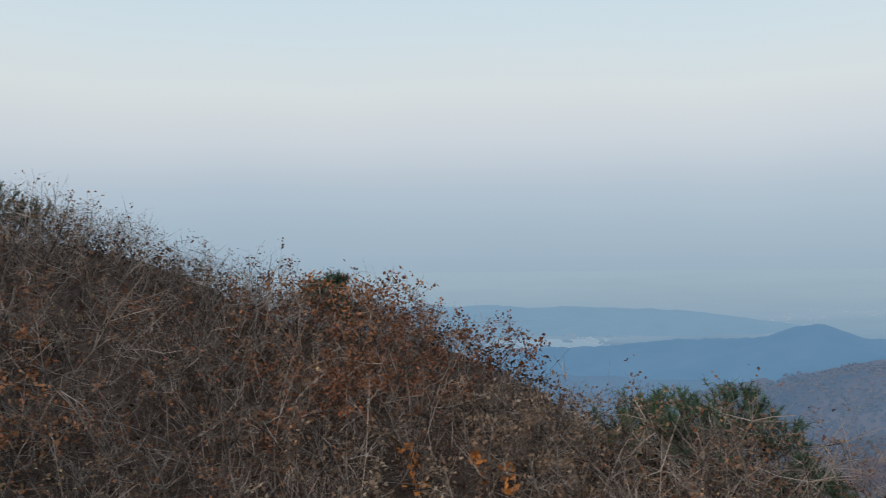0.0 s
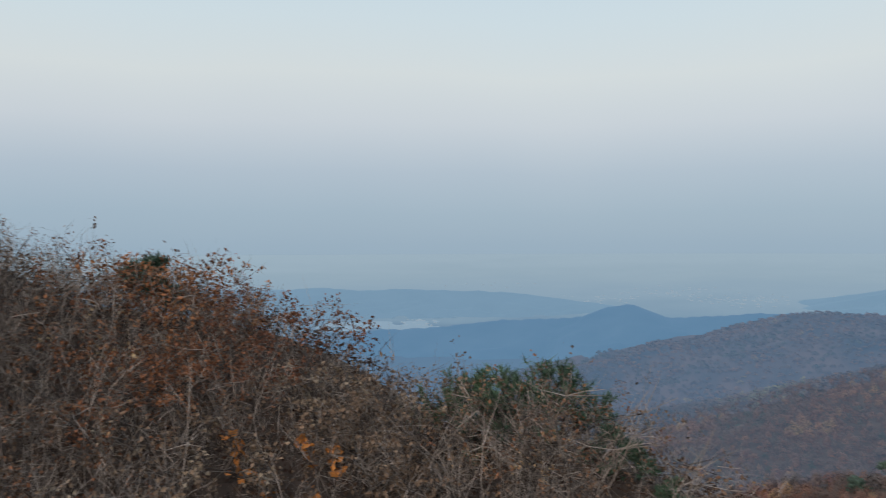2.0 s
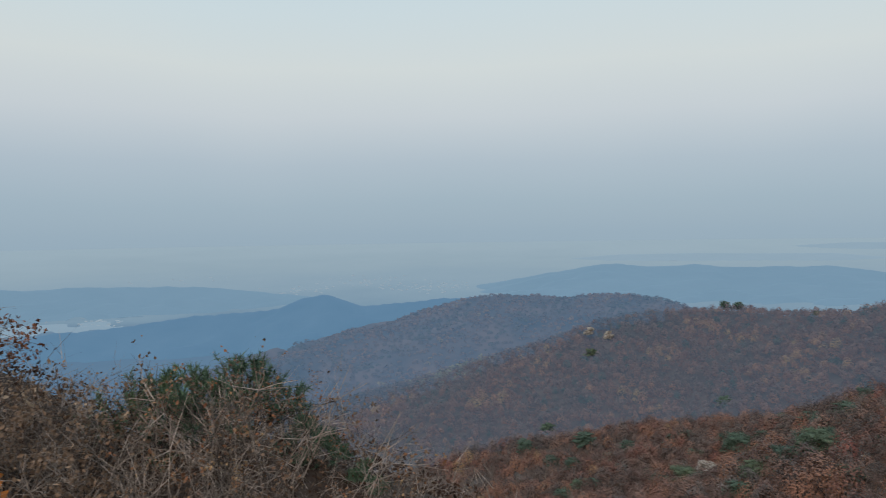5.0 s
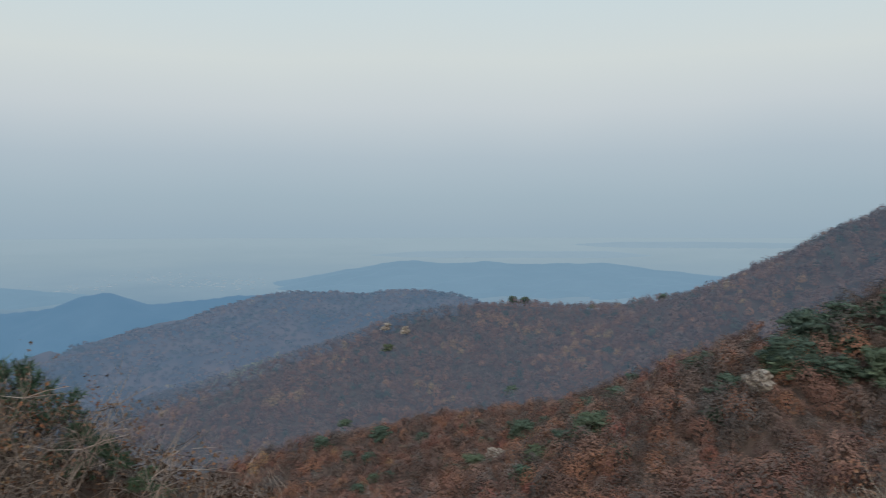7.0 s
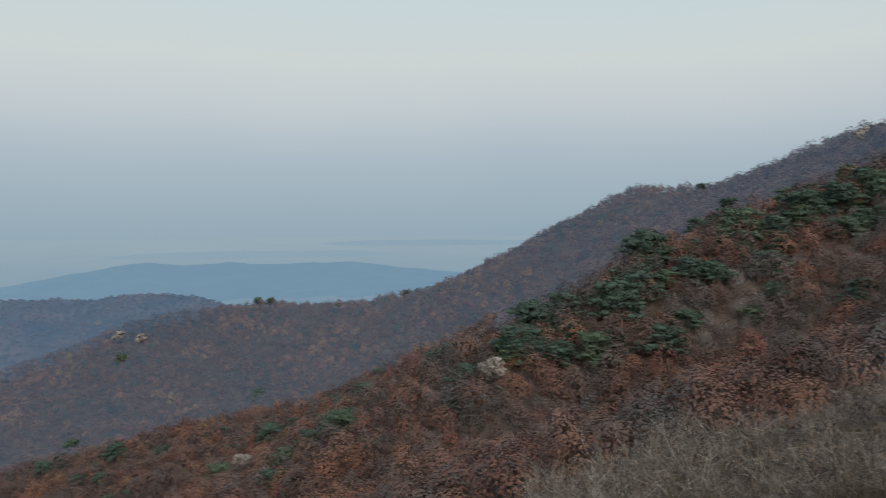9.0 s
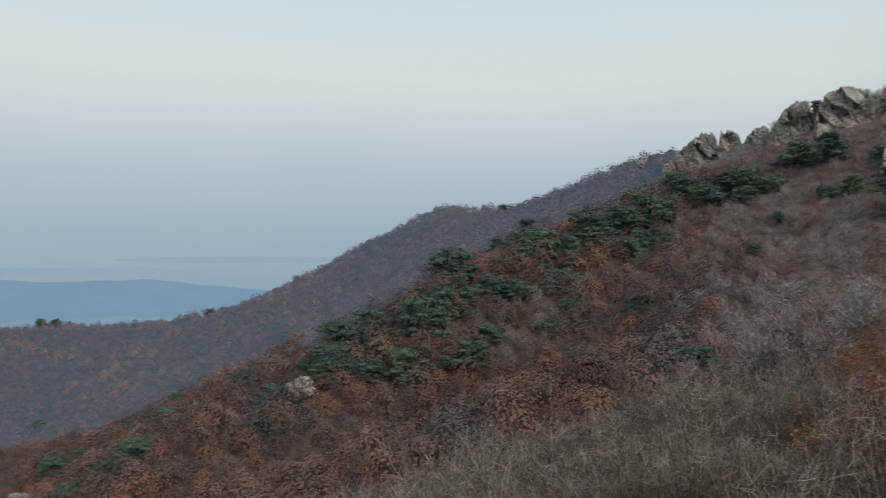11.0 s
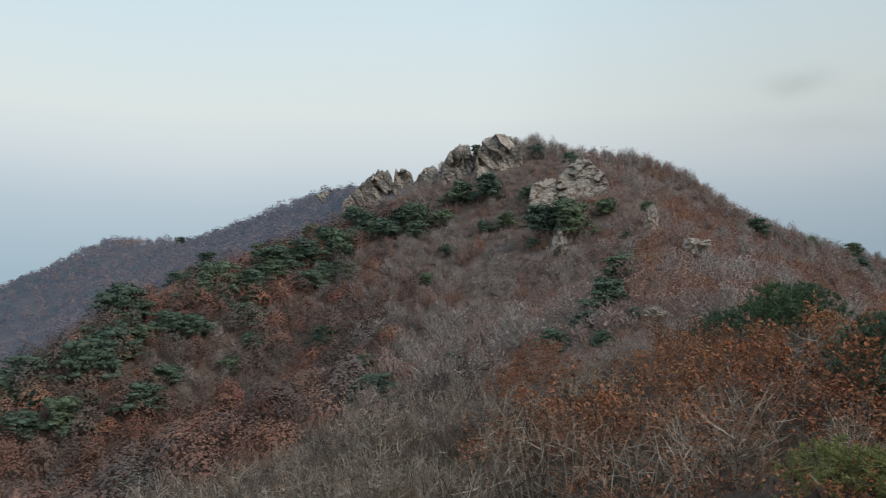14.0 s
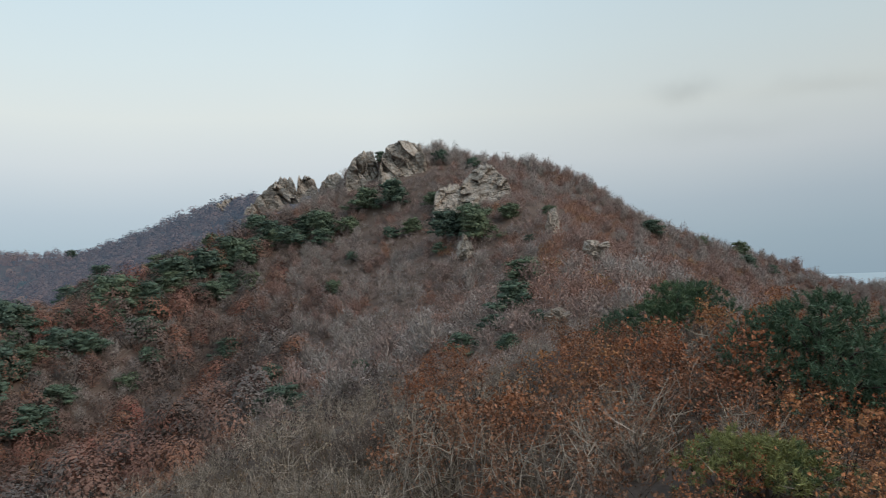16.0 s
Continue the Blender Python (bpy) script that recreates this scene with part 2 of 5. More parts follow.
rock, n_, l_, b_ = material("weathered_granite", 0.95)
t1, t2 = noise_node(n_, l_, 0.35, 9), noise_node(n_, l_, 2.2, 7)
r1 = ramp(n_, [(0.32, (0.21, 0.170, 0.142)), (0.43, (0.33, 0.268, 0.218)), (0.56, (0.42, 0.350, 0.290)), (0.72, (0.50, 0.43, 0.37))])
l_.new(t1.outputs["Fac"], r1.inputs[0])
vor = n_.new("ShaderNodeTexVoronoi")
vor.feature = "DISTANCE_TO_EDGE"
vor.inputs["Scale"].default_value = 0.45
wp = n_.new("ShaderNodeVectorMath")
wp.operation = "MULTIPLY_ADD"
wp.inputs[1].default_value = (1.6, 1.6, 1.6)
g_ = n_.new("ShaderNodeNewGeometry")
l_.new(t1.outputs["Color"], wp.inputs[0])
l_.new(g_.outputs["Position"], wp.inputs[2])
l_.new(wp.outputs[0], vor.inputs["Vector"])
ck = ramp(n_, [(0.0, (0.50, 0.46, 0.42)), (0.045, (1.0, 1.0, 1.0))])
l_.new(vor.outputs["Distance"], ck.inputs[0])
mx = n_.new("ShaderNodeMix")
mx.data_type, mx.blend_type = "RGBA", "MULTIPLY"
mx.inputs["Factor"].default_value = 1.0
l_.new(r1.outputs[0], mx.inputs["A"])
l_.new(ck.outputs[0], mx.inputs["B"])
l_.new(mx.outputs["Result"], b_.inputs["Base Color"])
bp = n_.new("ShaderNodeBump")
bp.inputs["Strength"].default_value, bp.inputs["Distance"].default_value = 1.0, 0.5
l_.new(t2.outputs["Fac"], bp.inputs["Height"])
l_.new(bp.outputs[0], b_.inputs["Normal"])


# far surfaces: mottled colour with the haze painted over as glow
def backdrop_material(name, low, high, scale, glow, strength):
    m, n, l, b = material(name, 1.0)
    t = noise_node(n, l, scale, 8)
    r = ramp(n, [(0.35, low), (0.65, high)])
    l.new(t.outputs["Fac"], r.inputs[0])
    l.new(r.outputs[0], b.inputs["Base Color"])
    return haze_glow(m, n, l, b, glow, strength)


# the hills' blue and paleness is haze, put in as emission
hill_b_mat = backdrop_material("brown_hill_haze_glow", (0.028, 0.032, 0.036), (0.085, 0.056, 0.045), 0.02, lin(97, 125, 155), 0.54)
hill_a_mat = backdrop_material("blue_hill_haze_glow", (0.030, 0.045, 0.060), (0.045, 0.060, 0.075), 0.008, lin(97, 137, 170), 0.72)
far_hill_mat = backdrop_material("far_hill_haze_glow", (0.03, 0.04, 0.05), (0.04, 0.05, 0.06), 0.005, lin(119, 151, 175), 0.84)
hazed_valley_leaf, n_, l_, b_ = leaf_material("valley_wood", [(0.0, (0.048, 0.044, 0.042)), (0.5, (0.085, 0.056, 0.044)), (0.85, (0.12, 0.066, 0.045)), (1.0, (0.16, 0.135, 0.065))], "tint", 0.85, island=0.15, grain=0.5)
# valley haze put into these leaves as emission
haze_glow(hazed_valley_leaf, n_, l_, b_, lin(96, 124, 152), 0.44)


# ---- the lie of the land: crest lines as (bearing, metres off, metres above the standing point) ----
def at(az, d):
    return -d * math.sin(radians(az)), d * math.cos(radians(az))


def up(d, el, canopy=0.0):
    return EYE + d * math.tan(radians(el)) - canopy


def crest(points, step):
    """A crest line through (bearing, distance, height, fall of its flanks), as closely set points."""
    p = np.array([(*at(az, d), z, k) for az, d, z, k in points])
    s = np.concatenate([[0], np.cumsum(np.linalg.norm(np.diff(p[:, :2], axis=0), axis=1))])
    q = np.linspace(0, s[-1], int(s[-1] / step) + 2)
    return np.stack([np.interp(q, s, p[:, i]) for i in range(4)], 1)


# the rim of the shrubs on the hump as it shows against the distance: bearing, lift in degrees, metres off
HUMP_RIM = [(29.6, 5.6, 11.00), (27.2, 4.8, 10.90), (24.7, 4.1, 10.70), (22.2, 3.2, 10.60), (19.3, 1.6, 10.40), (16.3, 0.6, 10.20), (13.6, -0.2, 10.00), (10.8, -0.3, 9.90), (8.4, -0.9, 9.80), (6.0, -1.5, 9.60), (2.5, -2.6, 9.40), (-0.6, -3.9, 9.20), (-2.6, -5.8, 9.00), (-5.5, -8.0, 8.80), (-8.7, -9.6, 8.60), (-12.3, -10.3, 8.40), (-16.6, -10.2, 8.20), (-21.4, -10.2, 8.00), (-23.8, -11.4, 7.80), (-26.3, -12.8, 7.60), (-28.0, -15.0, 7.40), (-30.0, -18.0, 7.20), (-34.0, -19.5, 6.90)]
HUMP = crest([(60, 15, 3.6, 0.8)] + [(az, d, up(d, el, 0.72), 0.9) for az, el, d in HUMP_RIM] + [(-40, 6.5, -2.6, 0.9)], 0.4)
OWN = crest([(120, 30, 2.5, 0.4), (120, 3, 0.05, 0.4), (-125, 3, -0.1, 0.5), (-126, 12, -1.0, 0.53), (-129, 27, -0.5, 0.53), (-131, 33, -1.2, 0.46), (-123, 60, -2.8, 0.42),
             (-120.5, 90, 0.5, 0.42), (-121.5, 118, 3.0, 0.45), (-119.4, 142, 8.5, 0.5), (-116, 188, 24.0, 0.55), (-111.5, 218, 37.0, 0.6)], 2.0)
PEAK = crest([(az, d, up(d, el, 3.2), k) for az, d, el, k in (
    (-111.5, 218, 10.2, 0.6), (-114.5, 222, 9.4, 0.6), (-117.5, 224, 8.75, 0.6), (-119, 225, 7.9, 0.65), (-120.6, 226, 7.2, 0.7), (-122.2, 228, 6.1, 0.75), (-123.7, 230, 5.1, 0.75),
    (-125.3, 232, 4.1, 0.75), (-128.3, 235, 3.0, 0.7), (-131, 238, 1.8, 0.65), (-133.7, 241, 0.85, 0.6), (-135, 243, 0.4, 0.55), (-138, 247, -0.5, 0.5), (-140, 250, -1.0, 0.5), (-150, 260, -5.0, 0.5))], 3.0)
# the shoulder of the near ridge, beyond which the slope falls away
SHOULDER = crest([(az, d, up(d, el, low), 0.65) for az, d, el, low in (
    (-146, 30, -4.5, 1.2), (-138.6, 30, -3.0, 1.2), (-135.3, 29, -2.2, 1.1), (-131, 28, -1.6, 1.0), (-128, 27.5, -2.3, 1.0), (-124, 27, -3.2, 1.0), (-120, 26.5, -4.4, 1.0), (-114.7, 26, -5.6, 0.9),
    (-107.6, 24, -8.0, 0.85), (-101.8, 22, -9.8, 0.8), (-97.4, 20, -12.0, 1.0), (-93.5, 18, -13.8, 1.4), (-88.2, 16, -15.4, 1.5), (-84.4, 14, -17.0, 1.2), (-78.1, 11.5, -19.1, 1.0))], 1.0)
SPUR = crest([(-106, 214, 29.0, 0.7), (-101, 203, 19.0, 0.65), (-97.9, 194, 11.0, 0.62), (-93.7, 184, 6.0, 0.58), (-89.6, 175, 1.0, 0.55), (-85.5, 165, -4.0, 0.55),
              (-82, 155, -7.5, 0.6), (-79.1, 147, -13.0, 0.6), (-76.4, 140, -17.5, 0.6), (-73.7, 133, -21.5, 0.6), (-71.6, 128, -25.0, 0.6),
              (-68, 122, -33.0, 0.55), (-64, 116, -42.0, 0.5)], 3.0)
BACK = np.concatenate([crest([(-109, 222, 36, 0.7), (-105, 228, 30, 0.7), (-102, 240, 31, 0.7), (-99.7, 250, 30, 0.65), (-95.8, 285, 27.5, 0.6), (-92.1, 315, 24, 0.58),
              (-89.8, 335, 19.5, 0.58), (-87.9, 350, 15.0, 0.58), (-84.5, 370, 17.0, 0.58), (-82, 385, 16.5, 0.58), (-79.5, 400, 9, 0.55), (-77.9, 410, -0.5, 0.5), (-75.6, 422, -10.5, 0.45),
              (-73.2, 435, -19, 0.42), (-71.9, 440, -23, 0.4)], 5.0),
                       crest([(-71.9, 440, -23, 0.4), (-68.5, 455, -34, 0.36), (-64, 475, -44, 0.33), (-59.2, 490, -48.5, 0.31), (-54.3, 500, -48.5, 0.31),
              (-50.2, 500, -51, 0.33), (-48, 492, -54.5, 0.36), (-45.2, 480, -64, 0.36), (-43, 470, -75, 0.33), (-39.9, 455, -84, 0.3), (-36, 430, -91, 0.3),
              (-32, 400, -99, 0.3), (-27, 370, -115, 0.3)], 5.0)])
FOLD = crest([(-69, 215, -40, 0.4), (-63, 240, -53, 0.35), (-55, 260, -63, 0.3), (-47, 275, -72.5, 0.3), (-38, 290, -85, 0.3), (-29, 300, -96, 0.3), (-22, 310, -108, 0.3)], 5.0)
CRESTS = [(HUMP, 1.6), (OWN, 5.0), (PEAK, 3.0), (SHOULDER, 4.0), (SPUR, 6.0), (BACK, 8.0), (FOLD, 12.0)]


def floor_of(d):
    """Valleys and plain, bent up towards the horizon to fit the camera's view."""
    near = np.interp(d, [0, 250, 700, 1500, 2000, 2200], [-120, -125, -182, -235, -245, -229])
    el = np.interp(d, [2000, 2200, 2800, 3500, 4200, 4700, 4900], [-6.6, -6.0, -4.4, -3.0, -1.9, -1.0, -0.72])
    return np.where(d < 2200, near, EYE + d * np.tan(np.radians(el)))


def wobble(x, y, seed, scale):
    """Cheap smooth noise from a few waves."""
    rs = np.random.RandomState(seed)
    out = np.zeros_like(x)
    for _ in range(7):
        a, f, p = rs.uniform(0, 2 * np.pi), rs.uniform(0.6, 1.9) / scale, rs.uniform(0, 6.3)
        out += np.sin((x * np.cos(a) + y * np.sin(a)) * f * 2 * np.pi + p)
    return out / 3.5


def height(x, y):
    x, y = np.asarray(x, float), np.asarray(y, float)
    shape = x.shape
    x, y = x.ravel(), y.ravel()
    d = np.hypot(x, y)
    h = floor_of(d)
    for pts, w in CRESTS:
        for i in range(0, len(x), 20000):
            s = slice(i, i + 20000)
            dist = np.sqrt((x[s, None] - pts[None, :, 0]) ** 2 + (y[s, None] - pts[None, :, 1]) ** 2 + w * w) - w
            h[s] = np.maximum(h[s], (pts[None, :, 2] - pts[None, :, 3] * dist).max(1))
    rough = np.clip((d - 30) / 150, 0, 1) * np.clip((1500 - d) / 900, 0, 1)
    h += wobble(x, y, 3, 42) * 1.6 * rough + wobble(x, y, 5, 4.0) * 0.12 * np.clip(d / 8, 0, 1)
    return h.reshape(shape)


def bearing(p):
    return np.degrees(np.arctan2(-p[:, 0], p[:, 1]))


def behind_spur(p):
    edge = np.interp(-bearing(p), [71.6, 79.1, 85.5, 93.7, 101, 106], [128, 147, 165, 184, 203, 214]) + 14
    return (bearing(p) > -105) & (bearing(p) < -71.6) & (np.hypot(p[:, 0], p[:, 1]) > edge)


def np_mesh(name, verts, faces, mats, tint=None, smooth=False, index=None):
    """A mesh from arrays: faces is a list of (n, 3) or (n, 4) index arrays."""
    me = bpy.data.meshes.new(name)
    faces = [f for f in faces if len(f)]
    loops = np.concatenate([f.ravel() for f in faces]).astype(np.int32)
    totals = np.concatenate([np.full(len(f), f.shape[1]) for f in faces]).astype(np.int32)
    starts = np.concatenate([[0], np.cumsum(totals)[:-1]]).astype(np.int32)
    me.vertices.add(len(verts))
    me.vertices.foreach_set("co", np.ascontiguousarray(verts, np.float32).ravel())
    me.loops.add(len(loops))
    me.loops.foreach_set("vertex_index", loops)
    me.polygons.add(len(totals))
    me.polygons.foreach_set("loop_start", starts)
    me.polygons.foreach_set("loop_total", totals)
    if index is not None:
        me.polygons.foreach_set("material_index", np.asarray(index, np.int32))
    me.polygons.foreach_set("use_smooth", np.full(len(totals), smooth))
    if tint is not None:
        a = me.attributes.new("tint", "FLOAT", "POINT")
        a.data.foreach_set("value", np.asarray(tint, np.float32))
    for m in mats:
        me.materials.append(m)
    me.update(calc_edges=True)
    me.validate()
    return me


def polar_sheet(az0, az1, n_az, radii, zfun):
    az = np.radians(np.linspace(az0, az1, n_az))
    A, R = np.meshgrid(az, radii, indexing="ij")
    X, Y = -R * np.sin(A), R * np.cos(A)
    Z = zfun(X, Y)
    V = np.stack([X, Y, Z], -1).reshape(-1, 3)
    i = np.arange(n_az - 1)[:, None] * len(radii) + np.arange(len(radii) - 1)[None]
    i = i.ravel()
    F = np.stack([i, i + len(radii), i + len(radii) + 1, i + 1], 1)
    return V, F


# the ground: one sheet from the feet to the horizon, finer where the view turns
bear = np.concatenate([np.linspace(-152, 42, 360), np.linspace(42, 208, 60)[1:]])
radii = np.concatenate([[0.0], np.geomspace(0.8, 4900, 200)])
A, R = np.meshgrid(np.radians(bear), radii, indexing="ij")
X, Y = -R * np.sin(A), R * np.cos(A)
V = np.stack([X, Y, height(X, Y)], -1).reshape(-1, 3)
nr = len(radii)
i = (np.arange(len(bear) - 1)[:, None] * nr + np.arange(nr - 1)[None]).ravel()
F = np.stack([i, i + nr, i + nr + 1, i + 1], 1)
face_d = np.hypot(*V[F].mean(1)[:, :2].T)
plain, n_, l_, b_ = material("plain_haze_glow", 1.0)
g_ = n_.new("ShaderNodeNewGeometry")
ln_ = n_.new("ShaderNodeVectorMath")
ln_.operation = "LENGTH"
l_.new(g_.outputs["Position"], ln_.inputs[0])
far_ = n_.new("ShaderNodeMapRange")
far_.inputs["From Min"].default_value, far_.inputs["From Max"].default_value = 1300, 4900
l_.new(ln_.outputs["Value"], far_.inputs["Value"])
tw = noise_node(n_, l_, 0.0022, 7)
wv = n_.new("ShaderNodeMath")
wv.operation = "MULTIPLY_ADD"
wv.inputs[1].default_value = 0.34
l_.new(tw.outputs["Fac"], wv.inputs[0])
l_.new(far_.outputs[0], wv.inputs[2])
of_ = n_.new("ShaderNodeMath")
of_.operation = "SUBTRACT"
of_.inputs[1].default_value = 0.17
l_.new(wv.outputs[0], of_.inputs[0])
# haze painted as emission, paler with distance until plain meets sky
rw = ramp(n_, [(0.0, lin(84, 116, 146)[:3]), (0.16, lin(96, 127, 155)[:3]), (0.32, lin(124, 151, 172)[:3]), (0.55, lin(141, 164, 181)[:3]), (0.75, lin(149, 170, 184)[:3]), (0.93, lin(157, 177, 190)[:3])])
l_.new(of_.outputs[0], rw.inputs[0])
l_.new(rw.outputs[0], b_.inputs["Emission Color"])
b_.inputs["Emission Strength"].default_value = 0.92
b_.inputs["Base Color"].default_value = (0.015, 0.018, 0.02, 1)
# valley floor and farther slopes: their haze is put into emission
valley_mat = backdrop_material("valley_wood_haze_glow", (0.045, 0.042, 0.042), (0.075, 0.058, 0.048), 0.03, lin(96, 124, 152), 0.46)
hazed_far_soil = backdrop_material("far_slope_haze_glow", (0.065, 0.052, 0.046), (0.10, 0.070, 0.056), 0.12, lin(98, 120, 146), 0.25)
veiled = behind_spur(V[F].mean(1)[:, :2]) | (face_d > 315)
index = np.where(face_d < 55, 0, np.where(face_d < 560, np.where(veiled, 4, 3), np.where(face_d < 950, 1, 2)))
ground = new("ground", np_mesh("ground", V, [F], [soil, valley_mat, plain, slope_soil, hazed_far_soil], smooth=True, index=index))
tagged(ground, "brown leaf-littered mountain slopes falling to a hazy plain", "ground", kind="structure")


# ---- far hills behind the valley ----
def hill_height(points, k, w, step, deep, bump, seed):
    """The height of a hill along its rim line, as a function of the plan."""
    pts = crest([(*q, k) for q in points], step * 2)

    def zf(x, y):
        xf, yf = np.asarray(x, float).ravel(), np.asarray(y, float).ravel()
        z = np.full(xf.size, -1e3)
        for j in range(0, len(xf), 20000):
            s = slice(j, j + 20000)
            dist = np.sqrt((xf[s, None] - pts[None, :, 0]) ** 2 + (yf[s, None] - pts[None, :, 1]) ** 2 + w * w) - w
            fall = 1 + np.clip(0.22 * wobble(xf[s], yf[s], seed, deep * 0.35) + 0.06 * wobble(xf[s], yf[s], seed + 2, deep * 0.14), -0.12, 0.45)[:, None] * np.clip(dist / 150, 0, 1)
            z[s] = (pts[None, :, 2] - pts[None, :, 3] * dist * fall).max(1)
        z += wobble(xf, yf, seed + 1, step * 6) * bump * 0.5
        return np.maximum(z, floor_of(np.hypot(xf, yf)) - 12).reshape(np.shape(x))
    return zf


def hill(name, points, k, w, mat, label, deep, step=10.0, bump=3.0, seed=1):
    zf = hill_height(points, k, w, step, deep, bump, seed)
    az = np.array([p[0] for p in points])
    mid = np.array([p[1] for p in points]).mean()
    n = int((az.max() - az.min() + 8) * math.radians(1) * mid / step) + 2
    Vv, Ff = polar_sheet(az.max() + 4, az.min() - 4, n, np.arange(mid - deep, mid + deep * 0.6, step), zf)
    tagged(new(name, np_mesh(name, Vv, [Ff], [mat], smooth=True)), label, "hill", kind="structure")
    return zf


def rim(rows, d):
    return [(az, d, up(d, el)) for az, el in rows]


B_RIM = rim([(-16, -12), (-22.3, -9.8), (-26.1, -8.5), (-30.9, -6.8), (-34.7, -5.6), (-37, -4.85), (-38.7, -4.65), (-40.5, -4.8), (-43.2, -4.95), (-45.5, -4.7),
             (-46.9, -4.65), (-48.5, -4.8), (-50.2, -5.3), (-54, -6.3), (-60, -8.0)], 1150)
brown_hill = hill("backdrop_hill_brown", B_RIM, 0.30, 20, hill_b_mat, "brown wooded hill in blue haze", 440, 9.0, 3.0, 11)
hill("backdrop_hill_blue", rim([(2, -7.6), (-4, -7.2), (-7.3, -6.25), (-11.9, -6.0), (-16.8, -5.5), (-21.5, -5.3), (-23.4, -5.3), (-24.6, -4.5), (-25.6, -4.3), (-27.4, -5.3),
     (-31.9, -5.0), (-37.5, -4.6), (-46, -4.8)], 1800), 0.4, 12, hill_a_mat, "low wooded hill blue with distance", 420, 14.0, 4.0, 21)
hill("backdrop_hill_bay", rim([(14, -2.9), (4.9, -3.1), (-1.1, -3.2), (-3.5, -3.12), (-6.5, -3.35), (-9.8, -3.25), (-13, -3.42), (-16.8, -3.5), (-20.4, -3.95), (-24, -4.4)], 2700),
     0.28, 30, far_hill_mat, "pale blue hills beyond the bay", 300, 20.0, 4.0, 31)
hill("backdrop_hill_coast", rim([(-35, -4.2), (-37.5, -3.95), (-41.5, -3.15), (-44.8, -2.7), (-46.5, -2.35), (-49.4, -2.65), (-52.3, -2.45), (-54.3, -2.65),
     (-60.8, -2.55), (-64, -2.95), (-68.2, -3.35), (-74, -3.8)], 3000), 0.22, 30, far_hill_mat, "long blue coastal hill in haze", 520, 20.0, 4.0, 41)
# islands and bay: faded by a glow that paints in the haze
isle_mat = backdrop_material("island_haze_glow", (0.03, 0.04, 0.05), (0.04, 0.05, 0.06), 0.005, lin(145, 167, 183), 0.90)
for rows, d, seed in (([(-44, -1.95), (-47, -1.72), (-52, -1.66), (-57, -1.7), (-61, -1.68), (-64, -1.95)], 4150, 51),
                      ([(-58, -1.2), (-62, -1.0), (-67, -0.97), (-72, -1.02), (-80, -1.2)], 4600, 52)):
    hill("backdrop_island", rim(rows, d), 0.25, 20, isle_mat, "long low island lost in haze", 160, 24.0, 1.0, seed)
water = backdrop_material("bay_haze_glow", (0.05, 0.06, 0.07), (0.06, 0.07, 0.08), 0.002, lin(142, 167, 186), 0.78)
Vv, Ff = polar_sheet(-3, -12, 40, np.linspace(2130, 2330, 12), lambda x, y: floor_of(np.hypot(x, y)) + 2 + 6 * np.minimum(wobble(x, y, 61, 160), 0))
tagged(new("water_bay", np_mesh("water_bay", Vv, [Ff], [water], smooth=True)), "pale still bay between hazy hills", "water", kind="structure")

# the town on the plain
rs = np.random.RandomState(3)
# haze over the town put into the walls as emission
town_mat = backdrop_material("building_haze_glow", (0.10, 0.10, 0.10), (0.16, 0.16, 0.16), 0.05, lin(150, 171, 186), 0.72)
bv, bf = [], []
box = np.array([(x, y, z) for z in (0, 1) for y in (-.5, .5) for x in (-.5, .5)])
boxf = np.array([(0, 1, 3, 2), (4, 6, 7, 5), (0, 4, 5, 1), (2, 3, 7, 6), (0, 2, 6, 4), (1, 5, 7, 3)])
for az, el, n, wa, we in ((-34, -3.9, 80, 3.5, 0.25), (-29, -3.4, 40, 3, 0.2), (-24, -4.0, 30, 3, 0.15), (-10.5, -5.6, 30, 0.9, 0.25), (-15, -3.0, 16, 4, 0.12), (-58, -3.6, 14, 5, 0.08)):
    for _ in range(n):
        e, a_ = el + rs.normal() * we, az + rs.normal() * wa * 0.6
        d = float(np.interp(e, [-6, -4.4, -3, -1.9], [2200, 2800, 3500, 4200]))
        if -62 < az < -50:
            d = 2790.0
        x, y = at(a_, d)
        sx = np.array([rs.uniform(4, 11), rs.uniform(5, 9), rs.uniform(1.5, 3.5)])
        bv.append(box * sx + [x, y, float(floor_of(np.array(d))) - 0.5])
        bf.append(boxf + 8 * (len(bv) - 1))
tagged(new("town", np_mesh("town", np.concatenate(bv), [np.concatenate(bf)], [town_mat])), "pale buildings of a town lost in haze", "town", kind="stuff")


# ---- plants: building pieces ----
def tube(path, r0, r1, sides=3):
    """A tapered twig along a path: verts, quads."""
    p = np.asarray(path, float)
    n = len(p)
    t = np.gradient(p, axis=0)
    t /= np.linalg.norm(t, axis=1)[:, None] + 1e-9
    ref = np.array([0.31, 0.87, 0.2])
    u = np.cross(t, ref)
    u /= np.linalg.norm(u, axis=1)[:, None] + 1e-9
    v = np.cross(t, u)
    a = np.arange(sides) * 2 * np.pi / sides
    rad = np.linspace(r0, r1, n)[:, None, None]
    ring = p[:, None] + rad * (np.cos(a)[None, :, None] * u[:, None] + np.sin(a)[None, :, None] * v[:, None])
    i = np.arange(n - 1)[:, None] * sides
    j = np.arange(sides)[None]
    k = (np.arange(sides)[None] + 1) % sides
    f = np.stack([i + j, i + k, i + sides + k, i + sides + j], -1).reshape(-1, 4)
    return ring.reshape(-1, 3), f


